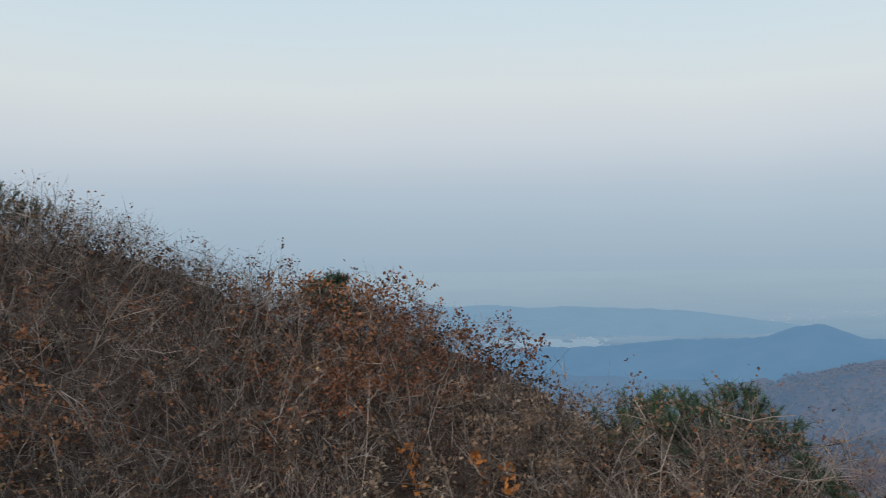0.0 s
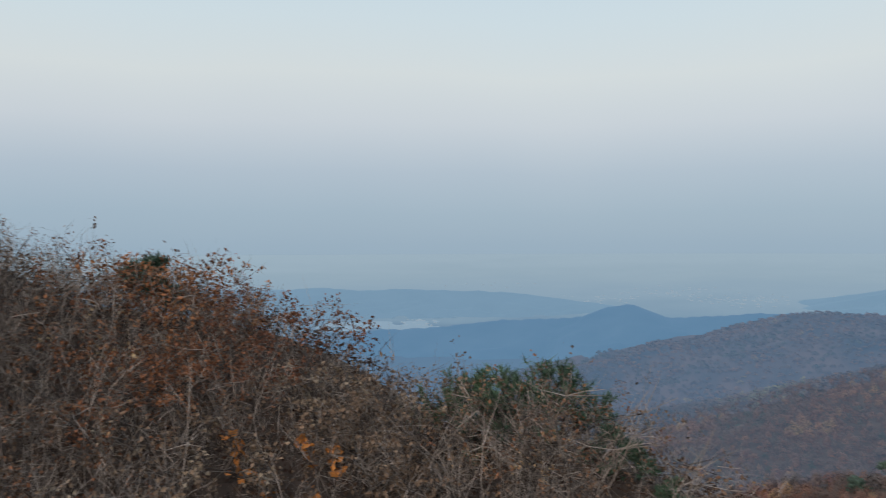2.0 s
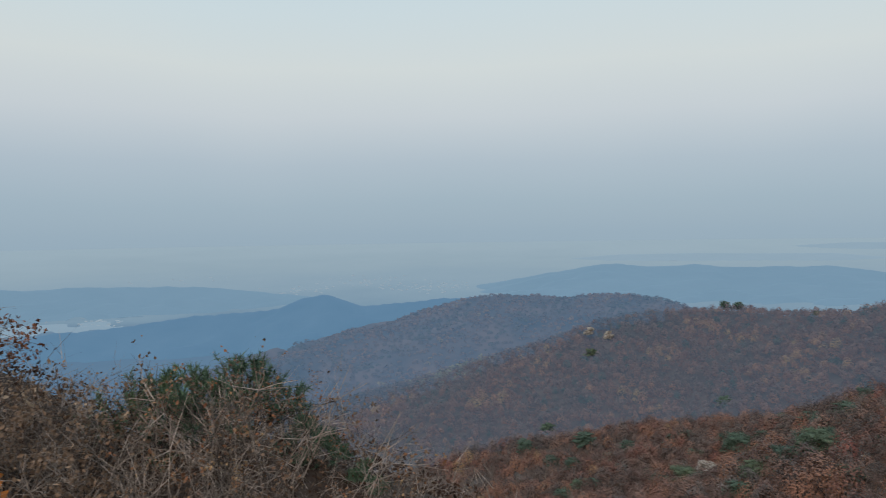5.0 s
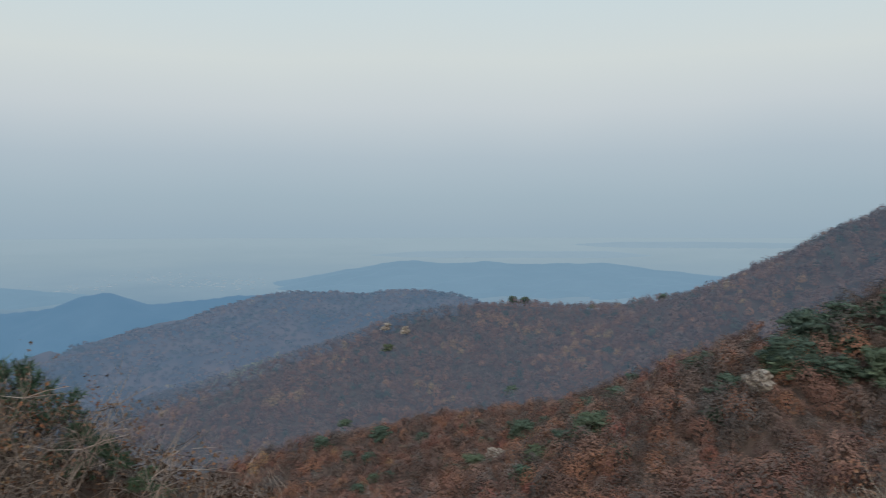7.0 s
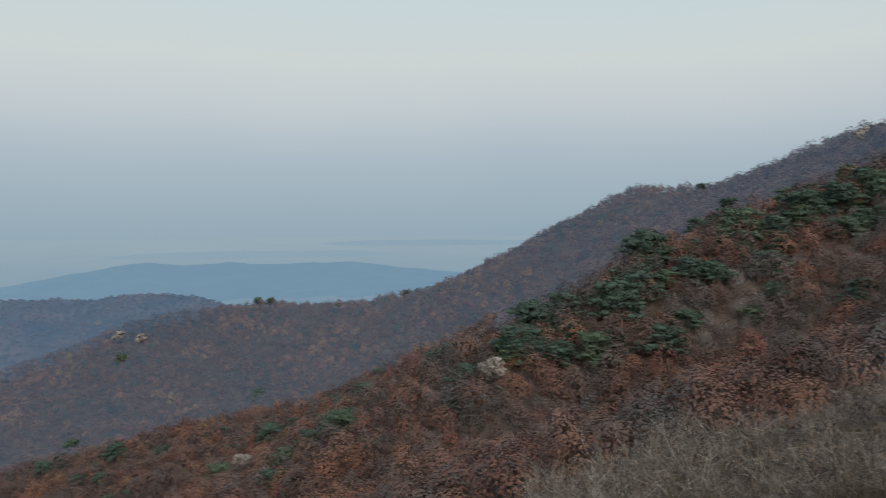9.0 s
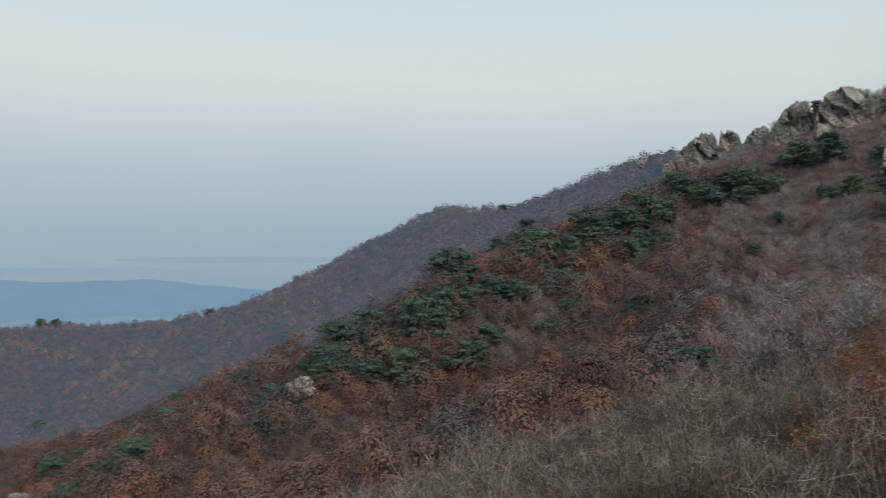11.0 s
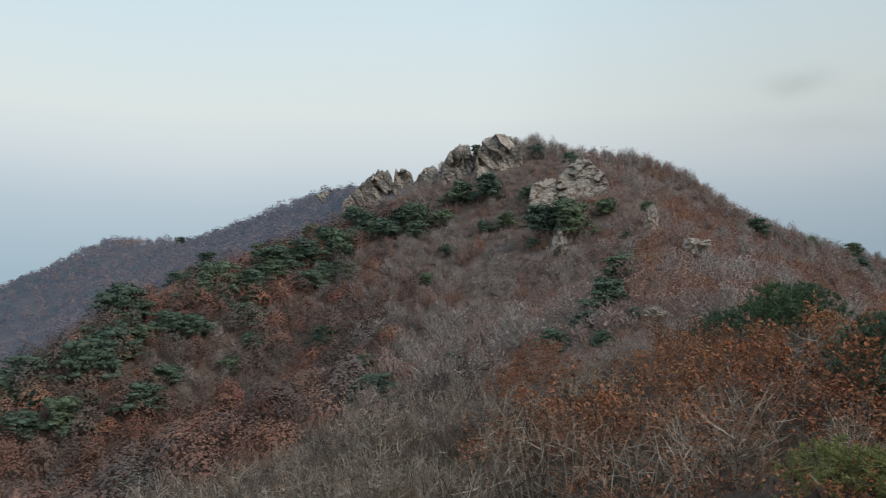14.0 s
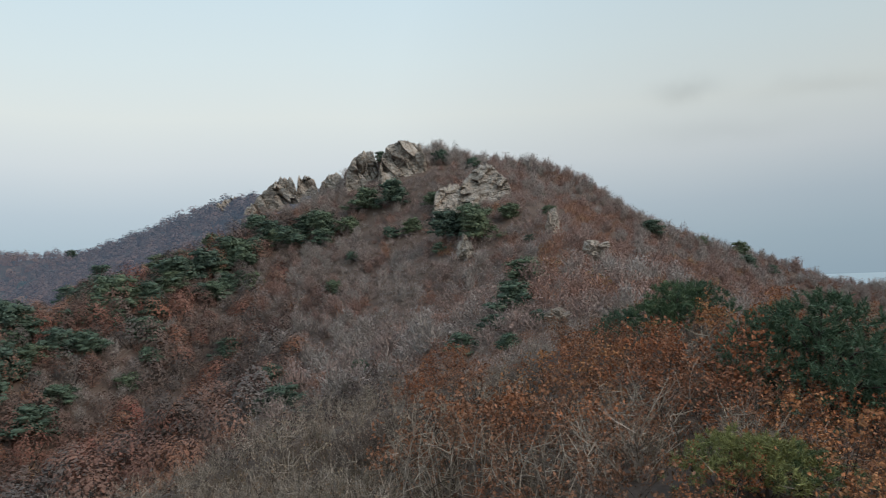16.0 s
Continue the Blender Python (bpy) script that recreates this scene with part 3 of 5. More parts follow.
def join(pieces):
    V, F, o = [], [], 0
    for v, f in pieces:
        V.append(v)
        F.append(f + o)
        o += len(v)
    return np.concatenate(V), np.concatenate(F)


def leaves(rs, where, size, wide=0.5, flat=0.0, along=None):
    """Folded kite-shaped leaves at the given places: verts, quads."""
    n = len(where)
    d = rs.normal(size=(n, 3))
    if along is not None:
        d = d * 0.55 + along
    d[:, 2] *= 1 - flat
    d /= np.linalg.norm(d, axis=1)[:, None] + 1e-9
    s = np.cross(d, rs.normal(size=(n, 3)))
    if flat:
        s[:, 2] *= 1 - flat
    s /= np.linalg.norm(s, axis=1)[:, None] + 1e-9
    L = size * rs.uniform(0.6, 1.3, n)[:, None]
    nrm = np.cross(d, s)
    a = where
    b = where + d * L * 0.5 + s * L * wide * 0.5 + nrm * L * 0.12
    c = where + d * L
    e = where + d * L * 0.5 - s * L * wide * 0.5 + nrm * L * 0.12
    V = np.stack([a, b, c, e], 1).reshape(-1, 3)
    return V, np.arange(4 * n).reshape(-1, 4)


def flakes(rs, where, size, out, loose=0.55):
    """Leaves of plants farther off, one triangle each, lying over the face of their clump: verts, triangles."""
    n = len(where)
    nrm = out + rs.normal(size=(n, 3)) * loose
    nrm /= np.linalg.norm(nrm, axis=1)[:, None] + 1e-9
    d = np.cross(nrm, rs.normal(size=(n, 3)))
    d /= np.linalg.norm(d, axis=1)[:, None] + 1e-9
    s = np.cross(nrm, d)
    L = size * rs.uniform(0.6, 1.3, n)[:, None]
    V = np.stack([where - d * L * 0.4 - s * L * 0.45, where + d * L * 0.6, where - d * L * 0.4 + s * L * 0.45], 1).reshape(-1, 3)
    return V, np.arange(3 * n).reshape(-1, 3)


def arc(rs, start, way, length, n, bend):
    way = np.asarray(way, float) / np.linalg.norm(way)
    p = [np.asarray(start, float)]
    for _ in range(n):
        way = way + rs.normal(size=3) * bend
        way /= np.linalg.norm(way)
        p.append(p[-1] + way * length / n)
    return np.array(p)


def ribbon(path, r0, r1, rs):
    """A thin twig of two flat joints: verts, quads."""
    p = np.asarray(path, float)
    s = np.cross(p[-1] - p[0], rs.normal(size=3))
    s /= np.linalg.norm(s) + 1e-9
    w = np.linspace(r0, r1, len(p))[:, None]
    V = np.stack([p - s * w, p + s * w], 1).reshape(-1, 3)
    i = np.arange(len(p) - 1) * 2
    return V, np.stack([i, i + 1, i + 3, i + 2], 1)


def shrub_parts(seed, h, spread, stems, per, leaf, n_leaf, r=0.008, lean=0.9):
    """A bare-stemmed shrub: forked stems with fine twigs, and the dry leaves left on them."""
    rs = np.random.RandomState(seed)
    wood, spots = [], []
    for s in range(stems):
        a = rs.uniform(0, 2 * np.pi)
        tip = lean * rs.uniform(0.1, 1.0)
        way = np.array([np.cos(a) * tip, np.sin(a) * tip, 1.0])
        base = np.array([np.cos(a), np.sin(a), 0]) * rs.uniform(0, spread * 0.35) + [0, 0, -0.12]
        main = arc(rs, base, way, h * rs.uniform(0.6, 1.05), 4, 0.2)
        wood.append(tube(main, r, r * 0.35))
        for _ in range(per):
            k = rs.randint(1, 5)
            st = main[k] if k < 4 else main[3]
            b = arc(rs, st, (main[4] - main[2]) / h + rs.normal(size=3) * 0.75 + [0, 0, 0.15], h * rs.uniform(0.2, 0.42), 2, 0.3)
            wood.append(ribbon(b, r * 0.55, r * 0.25, rs))
            fine = 3
            q = rs.rand(fine)[:, None]
            st2 = b[0] + (b[2] - b[0]) * (0.25 + 0.75 * q)
            wy2 = (b[2] - b[0])[None] / h * 1.5 + rs.normal(size=(fine, 3)) * 0.6
            ln2 = h * rs.uniform(0.08, 0.22, fine)
            wood.append(sticks(st2, wy2, ln2, r * 0.22, rs))
            spots += [b[1], b[2], (b[1] + b[2]) / 2, st2[0] + wy2[0] / np.linalg.norm(wy2[0]) * ln2[0]]
        spots += [main[4], main[3]]
    spots = np.array(spots)
    outer = np.linalg.norm(spots, axis=1) ** 2
    tufts = spots[rs.choice(len(spots), min(len(spots), n_leaf // 9 + 4), False, outer / outer.sum())]
    pick = tufts[rs.randint(0, len(tufts), n_leaf)] + rs.normal(size=(n_leaf, 3)) * 0.036 * h
    return join(wood), leaves(rs, pick, leaf, 0.68)


def sticks(starts, ways, lengths, width, rs, thin=False):
    """Thin flat-sided twigs for plants farther off: verts, quads."""
    w = ways / np.linalg.norm(ways, axis=1)[:, None]
    s = np.cross(w, rs.normal(size=w.shape))
    s /= np.linalg.norm(s, axis=1)[:, None] + 1e-9
    L = lengths[:, None]
    bend = rs.normal(size=w.shape) * 0.12 * L
    if thin:
        V = np.stack([starts - s * width, starts + s * width, starts + w * L + bend], 1).reshape(-1, 3)
        return V, np.arange(len(V)).reshape(-1, 3)
    V = np.stack([starts - s * width, starts + s * width, starts + w * L + bend + s * width * 0.4, starts + w * L + bend - s * width * 0.4], 1).reshape(-1, 3)
    return V, np.arange(len(V)).reshape(-1, 4)


GOLD = (1 + 5 ** 0.5) / 2
ICO_V = np.array([(-1, GOLD, 0), (1, GOLD, 0), (-1, -GOLD, 0), (1, -GOLD, 0), (0, -1, GOLD), (0, 1, GOLD), (0, -1, -GOLD), (0, 1, -GOLD),
                  (GOLD, 0, -1), (GOLD, 0, 1), (-GOLD, 0, -1), (-GOLD, 0, 1)]) / math.hypot(1, GOLD)
ICO_F = np.array([(0, 11, 5), (0, 5, 1), (0, 1, 7), (0, 7, 10), (0, 10, 11), (1, 5, 9), (5, 11, 4), (11, 10, 2), (10, 7, 6), (7, 1, 8),
                  (3, 9, 4), (3, 4, 2), (3, 2, 6), (3, 6, 8), (3, 8, 9), (4, 9, 5), (2, 4, 11), (6, 2, 10), (8, 6, 7), (9, 8, 1)])


def clumps(rs, centres, sizes, flat=0.85):
    """Rounded leaf clumps, each uneven and turned its own way: verts, triangles."""
    n = len(centres)
    a = rs.uniform(0, 6.3, n)[:, None]
    v = ICO_V[None] * rs.uniform(0.7, 1.25, (n, 12, 1))
    v = np.stack([v[..., 0] * np.cos(a) - v[..., 1] * np.sin(a), v[..., 0] * np.sin(a) + v[..., 1] * np.cos(a), v[..., 2] * flat], -1)
    V = centres[:, None] + v * np.asarray(sizes)[:, None, None]
    return V.reshape(-1, 3), (ICO_F[None] + 12 * np.arange(n)[:, None, None]).reshape(-1, 3)


def twig_crown_parts(seed, h, r, n_stick, width, n_leaf, leaf, thick=0.0, base=0.0, loose=0.6, inner=0.55):
    """A leafless bush or tree: a rounded haze of fine twigs fanning upwards, with a few dead leaves left in it."""
    rs = np.random.RandomState(seed)
    lump = rs.normal(size=(5, 3)) + [0, 0, 0.6]
    lump /= np.linalg.norm(lump, axis=1)[:, None]
    u = rs.normal(size=(n_stick + n_leaf, 3)) + [0, 0, 0.5]
    u[:, 2] = np.abs(u[:, 2])
    u /= np.linalg.norm(u, axis=1)[:, None]
    near = np.exp(-((u[:, None] - lump[None]) ** 2).sum(2) / 0.3).max(1)
    tip = u * [r, r, h * (1 - base)] * ((0.62 + 0.4 * near) * rs.uniform(inner, 1.08, len(u)))[:, None] + [0, 0, h * base]
    w = u * [1, 1, 0.6] + [0, 0, 0.55] + rs.normal(size=u.shape) * 0.28
    w /= np.linalg.norm(w, axis=1)[:, None]
    ln = h * rs.uniform(0.16, 0.42, n_stick)
    out = [(*sticks(tip[:n_stick] - w[:n_stick] * ln[:, None], w[:n_stick], ln, width, rs, True), 0)] if n_stick else []
    if n_leaf:
        out.append((*flakes(rs, tip[n_stick:], leaf, u[n_stick:], loose), 1))
    if thick:
        for _ in range(3):
            out.append((*tube(arc(rs, (0, 0, -0.4), (rs.normal() * 0.4, rs.normal() * 0.4, 1), h * 0.75, 2, 0.12), thick, thick * 0.4, 3), 0))
    return out


def pine_parts(seed, h, r, pads, per, leaf, low=0.25):
    """A red pine: leaning trunk, level limbs, flat pads of needles one above another."""
    rs = np.random.RandomState(seed)
    trunk = arc(rs, (0, 0, -0.4), (rs.normal() * 0.12, rs.normal() * 0.12, 1), h + 0.2, 6, 0.07)
    wood = [tube(trunk, 0.035 * h, 0.008 * h, 5)]
    C, S = [trunk[6] + [0, 0, -0.04 * h]], [0.3 * r]
    for i in range(pads):
        f = low + (1 - low) * (i + 0.5) / pads
        k = f * 6
        st = trunk[int(k)] + (trunk[min(int(k) + 1, 6)] - trunk[int(k)]) * (k - int(k))
        a = i * 2.4 + rs.uniform(0, 0.9)
        reach = r * (1.12 - f * 0.68) * rs.uniform(0.6, 1.1)
        b = arc(rs, st, (np.cos(a), np.sin(a), 0.06 + 0.2 * f), reach, 3, 0.1)
        wood.append(tube(b, 0.012 * h, 0.004 * h, 3))
        for q in (0.45, 0.75, 1.0):
            C.append(st + (b[3] - st) * q + rs.normal(size=3) * [0.1 * r, 0.1 * r, 0.03 * r])
            S.append(r * rs.uniform(0.15, 0.27))
    C, S = np.array(C), np.array(S)
    k = np.repeat(np.arange(len(C)), per)
    g = rs.normal(size=(len(k), 3)) + [0, 0, 0.3]
    g /= np.linalg.norm(g, axis=1)[:, None]
    spots = C[k] + g * S[k, None] * rs.uniform(0.85, 1.3, (len(k), 1)) * [1.2, 1.2, 0.62]
    return join(wood), join([clumps(rs, C, S * 0.85, 0.42), flakes(rs, spots, leaf, g * 0.6 + [0, 0, 0.7], 0.4)])


def young_pine_parts(seed, h, r, lumps, shoots, per, needle_len, reach=0.07):
    """A low bushy pine: rounded boughs one above another, each thick with short shoots set round with needles."""
    rs = np.random.RandomState(seed)
    stem = arc(rs, (0, 0, -0.2), (0, 0, 1), h * 0.85, 4, 0.08)
    wood, P, D = [tube(stem, 0.035 * h, 0.012 * h, 5)], [], []
    for i in range(lumps):
        f = (i + 0.5) / lumps
        a, q = i * 2.4 + rs.uniform(0, 0.6), (1 - f) ** 0.6 * 0.68 * r
        c = np.array([math.cos(a) * q, math.sin(a) * q, h * (0.22 + 0.64 * f)])
        size = np.array([0.42, 0.42, 0.3]) * r * (1.05 - 0.45 * f)
        wood.append(tube(np.array([stem[min(3, int(f * 4))], c * [0.6, 0.6, 0.95], c]), 0.014 * h, 0.006 * h, 3))
        for _ in range(shoots):
            u = rs.normal(size=3) + [0, 0, 0.45]
            u /= np.linalg.norm(u)
            tip = c + u * size * rs.uniform(0.75, 1.1)
            way = u * 0.6 + [0, 0, 0.5] + rs.normal(size=3) * 0.15
            L = h * reach
            P.append(tip - way * L * rs.rand(per)[:, None])
            D.append(np.tile(way, (per, 1)))
    P, D = np.concatenate(P), np.concatenate(D)
    d = rs.normal(size=P.shape) * 0.6 + D * 0.7
    return join(wood), sticks(P, d, needle_len * rs.uniform(0.7, 1.2, len(P)), needle_len * 0.075, rs, True)


def shoot_pine_parts(seed, h, r, boughs, needle_len=0.075):
    """A young pine of rising boughs that end in upright shoots, each set all round with needles."""
    rs = np.random.RandomState(seed)
    wood, P, D = [], [], []
    for i in range(boughs):
        a, f = i * 2.4 + rs.uniform(0, 0.8), (i + 0.5) / boughs
        b = arc(rs, (0, 0, -0.1 + 0.25 * h * (1 - f)), (math.cos(a) * r * (1.1 - f), math.sin(a) * r * (1.1 - f), h * (0.35 + 0.65 * f)), h * (0.75 + 0.25 * f), 4, 0.12)
        wood.append(tube(b, 0.014 * h, 0.006 * h, 3))
        for k in range(6):
            st = b[2] + (b[4] - b[2]) * rs.rand() if k else b[4]
            way = np.array([rs.normal() * 0.45 + math.cos(a) * 0.35, rs.normal() * 0.45 + math.sin(a) * 0.35, 1.0])
            t = arc(rs, st, way, h * rs.uniform(0.10, 0.26), 2, 0.08)
            wood.append(ribbon(t, 0.006 * h, 0.003 * h, rs))
            q = rs.rand(38)[:, None]
            P.append(t[0] + (t[2] - t[0]) * (0.15 + 0.85 * q))
            D.append(np.tile((t[2] - t[0]) / np.linalg.norm(t[2] - t[0]), (38, 1)))
    P, D = np.concatenate(P), np.concatenate(D)
    d = rs.normal(size=P.shape) * 0.5 + D * 0.75
    return join(wood), sticks(P, d, needle_len * rs.uniform(0.7, 1.2, len(P)), needle_len * 0.055, rs, True)


def plant(name, parts, names, mats, label, category, group):
    """One plant: an Empty at its foot with its wood and its leaves."""
    root = new(name)
    for nm, (v, f), m in zip(names, parts, mats):
        o = new(nm, np_mesh(nm, v, [f], [m], smooth=nm in ("needles", "trunk")))
        o.parent = root
    return tagged(root, label, category, group)


def spread(rs, kinds, places, scale):
    """Copies of the kinds at the given places, each turned and scaled; the kinds themselves take the first places."""
    for i, (x, y) in enumerate(places):
        s = scale * rs.uniform(0.65, 1.3)
        z = float(height(x, y))
        m = pose(x, y, z, rs.normal() * 4, rs.normal() * 4, rs.uniform(0, 360))
        k = kinds[i % len(kinds)]
        if i < len(kinds):
            k.matrix_basis = m @ Matrix.Scale(s, 4)
        else:
            c = copy_thing(k, m)
            c.scale = (s, s, s * rs.uniform(0.85, 1.15))


def merged(name, kinds, places, scale, tints, mats, label, category, rs, zfun=None):
    """What nobody could count: one mesh of all the plants. kinds: lists of (verts, faces, material slot)."""
    Vs, Fs, Ts, Ix, o = [], [], [], [], 0
    z = (zfun or height)(places[:, 0], places[:, 1])
    which = rs.randint(0, len(kinds), len(places))
    for k, pieces in enumerate(kinds):
        idx = np.where(which == k)[0]
        if not len(idx):
            continue
        a = rs.uniform(0, 2 * np.pi, len(idx))
        s = scale[idx]
        for v, f, slot in pieces:
            if not len(f):
                continue
            x = v[None, :, 0] * np.cos(a)[:, None] - v[None, :, 1] * np.sin(a)[:, None]
            y = v[None, :, 0] * np.sin(a)[:, None] + v[None, :, 1] * np.cos(a)[:, None]
            W = np.stack([x * s[:, None] + places[idx, 0, None], y * s[:, None] + places[idx, 1, None], v[None, :, 2] * s[:, None] + z[idx, None]], -1)
            Vs.append(W.reshape(-1, 3))
            Fs.append((f[None] + (np.arange(len(idx)) * len(v))[:, None, None] + o).reshape(-1, f.shape[1]))
            Ts.append(np.repeat(tints[idx], len(v)))
            Ix.append(np.full(len(idx) * len(f), slot))
            o += len(idx) * len(v)
    me = np_mesh(name, np.concatenate(Vs), Fs, mats, np.concatenate(Ts), True, np.concatenate(Ix))
    return tagged(new(name, me), label, category, kind="stuff")


def sector(rs, n, az0, az1, d0, d1):
    """Random places in a sector of the plan, evenly by area."""
    az = np.radians(rs.uniform(az0, az1, n))
    d = np.sqrt(rs.uniform(d0 * d0, d1 * d1, n))
    return np.stack([-d * np.sin(az), d * np.cos(az)], 1)


def spaced(p, gap):
    """Thin out places so that none stands closer to another than the gap."""
    grid, keep = {}, []
    for i, (x, y) in enumerate(p):
        cx, cy = int(x // gap), int(y // gap)
        if all((x - p[j][0]) ** 2 + (y - p[j][1]) ** 2 > gap * gap for a in (-1, 0, 1) for b in (-1, 0, 1) for j in grid.get((cx + a, cy + b), ())):
            grid.setdefault((cx, cy), []).append(i)
            keep.append(i)
    return p[keep]


# what the standing place overlooks: the highest slope of the land before each distance, bearing by bearing
VIEW_AZ = np.linspace(-156, 46, 405)
VIEW_D = np.geomspace(5, 560, 260)
va, vd = np.meshgrid(np.radians(VIEW_AZ), VIEW_D, indexing="ij")
VIEW_UP = np.maximum.accumulate((height(-vd * np.sin(va), vd * np.cos(va)) + np.where(vd > 60, 1.2, 0.3) - EYE) / vd, axis=1)


def overlooked(p, tall):
    """Places whose plants can be seen from the standing place, with some to spare."""
    d = np.hypot(p[:, 0], p[:, 1])
    i = np.clip(np.searchsorted(VIEW_AZ, bearing(p)), 0, len(VIEW_AZ) - 1)
    j = np.clip(np.searchsorted(VIEW_D, d * 0.985) - 1, 0, len(VIEW_D) - 1)
    return (height(p[:, 0], p[:, 1]) + tall - EYE) / d > VIEW_UP[i, j]


# ---- bare rock ----
def block_mesh(rr, sx, sy, sz, cuts=4):
    """One weathered block: an angular hull, broken up by ledges and hollows."""
    bm = bmesh.new()
    for _ in range(16):
        q = Vector(rr.uniform(-1, 1, 3))
        m_ = max(abs(q.x), abs(q.y), abs(q.z))
        q = q / m_ * rr.uniform(0.7, 1.0) * 0.5
        bm.verts.new((q.x * sx, q.y * sy, q.z * sz))
    bmesh.ops.convex_hull(bm, input=bm.verts[:])
    bmesh.ops.delete(bm, geom=[v for v in bm.verts if not v.link_faces], context="VERTS")
    bmesh.ops.subdivide_edges(bm, edges=bm.edges[:], cuts=cuts, use_grid_fill=True)
    off = Vector(rr.uniform(-90, 90, 3))
    big = (sx + sy + sz) / 3
    for v in bm.verts:
        q = v.co
        n1 = noise.noise(Vector((q.x, q.y, q.z * 1.8)) / big * 3.0 + off)
        n2 = noise.noise(Vector((q.x, q.y, q.z * 2.5)) / big * 8.0 + off)
        ledge = (math.floor(q.z / sz * 6 + n1 * 2) % 2) * 0.05
        v.co = q + q.normalized() * big * (0.16 * n1 + 0.09 * n2 - ledge)
    me = bpy.data.meshes.new("block")
    bm.to_mesh(me)
    bm.free()
    me.materials.append(rock)
    return me


CRAGS = []


def crag(name, az, d, el, width, tall, n, seed, label, profile, slab=0.0):
    """A crag of weathered blocks piled under a profile: rows of (share of the width, share of the height)."""
    rr = np.random.RandomState(seed)
    root = new(name)
    x, y = at(az, d)
    CRAGS.append((x, y, width * 0.5, d, 3.0))
    root.matrix_basis = pose(x, y, up(d, el), 0, 0, az)
    us, hs = [q[0] for q in profile], [q[1] for q in profile]
    for i in range(n):
        u = (i + rr.uniform(0.2, 0.8)) / n
        top = float(np.interp(u, us, hs)) * tall
        rows = max(1, int(round(top / (tall * 0.5)))) if n > 2 else 1
        for j in range(rows):
            w = width / n * rr.uniform(2.2, 3.4) * (1.0 if n > 2 else 0.6)
            hgt = top / rows * rr.uniform(1.3, 1.75)
            o = Vector(((u - 0.5) * width + rr.normal() * width * 0.02, rr.normal() * width * 0.05 + (j / max(rows, 1)) * tall * 0.25, top * (j + 0.45) / rows - tall * 0.45))
            ob = new("block", block_mesh(rr, w, w * rr.uniform(1.2, 1.9), hgt))
            ob.matrix_basis = Matrix.Translation(o) @ pose(0, 0, 0, rr.normal() * 8, slab + rr.normal() * 9, rr.uniform(-30, 30))
            ob.parent = root
    return tagged(root, label, "rock", "bare rocks on the mountain")


def rock_face(name, d, top, foot, cells, seed, label, dip=0.0, back=0.5, tall=1.6):
    """A rock face between its foot line and its skyline, both as (bearing, lift in degrees), broken by joints into
    angular facets that lean along the dip; tall: how much longer than wide the facets are."""
    rr = np.random.RandomState(seed)
    line = lambda rows, a: np.interp(-a, [-r[0] for r in rows], [r[1] for r in rows])
    a0, a1 = max(top[0][0], foot[0][0]) + 0.12, min(top[-1][0], foot[-1][0]) - 0.12
    mid = (a0 + a1) / 2
    x, y = at(mid, d)
    half = d * math.radians(a0 - a1) / 2
    base = up(d, min(r[1] for r in foot))
    CRAGS.append((x, y, half + 0.5, d, 2.5))
    nu, nv = 76, 52
    az = np.linspace(a0, a1, nu)
    jag = np.array([noise.noise(Vector((a * 4.0, seed, 0.0))) * 0.22 + noise.noise(Vector((a * 11.0, seed, 5.0))) * 0.12 for a in az])
    z1 = EYE + d * np.tan(np.radians(line(top, az) + jag)) - base
    low = EYE + d * np.tan(np.radians(line(foot, az))) - base
    land = height(-d * np.sin(np.radians(az)), d * np.cos(np.radians(az))) - base - 0.8
    z0 = np.minimum(np.clip(land, low - 5, low - 1), z1 - 0.6)
    # both ends sink into the scrub
    edge = np.minimum(np.arange(nu), np.arange(nu)[::-1]) / (0.13 * nu)
    z1 = z0 + (z1 - z0) * np.clip(edge + 0.12, 0, 1) ** 0.7
    v = np.linspace(0, 1, nv)
    X = np.repeat((-d * np.radians(az - mid))[:, None], nv, 1)
    Z = z0[:, None] + (z1 - z0)[:, None] * v[None]
    # facets: the nearest of scattered joints' centres, in a plane sheared along the dip
    k = math.tan(math.radians(dip))
    P = np.stack([(X - k * Z) * tall, Z], -1).reshape(-1, 2)
    lo, hi = P.min(0), P.max(0)
    C = lo + (hi - lo) * rr.rand(cells, 2)
    P = P + np.array([[noise.noise(Vector((q[0] * 0.5, q[1] * 0.5, seed))), noise.noise(Vector((q[0] * 0.5, q[1] * 0.5, seed + 9.0)))] for q in P]) * 0.8
    D = np.linalg.norm(P[:, None] - C[None], axis=2)
    order = np.argsort(D, axis=1)
    n1 = order[:, 0]
    r1, r2 = np.take_along_axis(D, order[:, :2], 1).T
    big = math.sqrt((hi[0] - lo[0]) * (hi[1] - lo[1]) / cells)
    step, tilt = rr.uniform(-0.5, 0.5, cells) * big, rr.normal(size=(cells, 2)) * [0.42, 0.26]
    deep = rr.choice([0.02, 0.06, 0.2], cells)
    Y = step[n1] * 0.8 + ((P - C[n1]) * tilt[n1]).sum(1) + deep[n1] * big * np.exp(-((r2 - r1) / (0.10 * big)) ** 2)
    Y = Y.reshape(nu, nv) + back * (Z - z0[:, None])
    fine = np.array([noise.noise(Vector((a * 0.9, b * 1.5, seed + 3.0))) * 0.5 + noise.noise(Vector((a * 2.6, b * 4.0, seed + 7.0))) * 0.22 for a, b in zip(X.ravel(), Z.ravel())]).reshape(nu, nv)
    Y = Y + fine
    # the crown and the two ends turn back into the mountain
    crown = np.clip((v - 0.9) / 0.1, 0, 1) ** 2
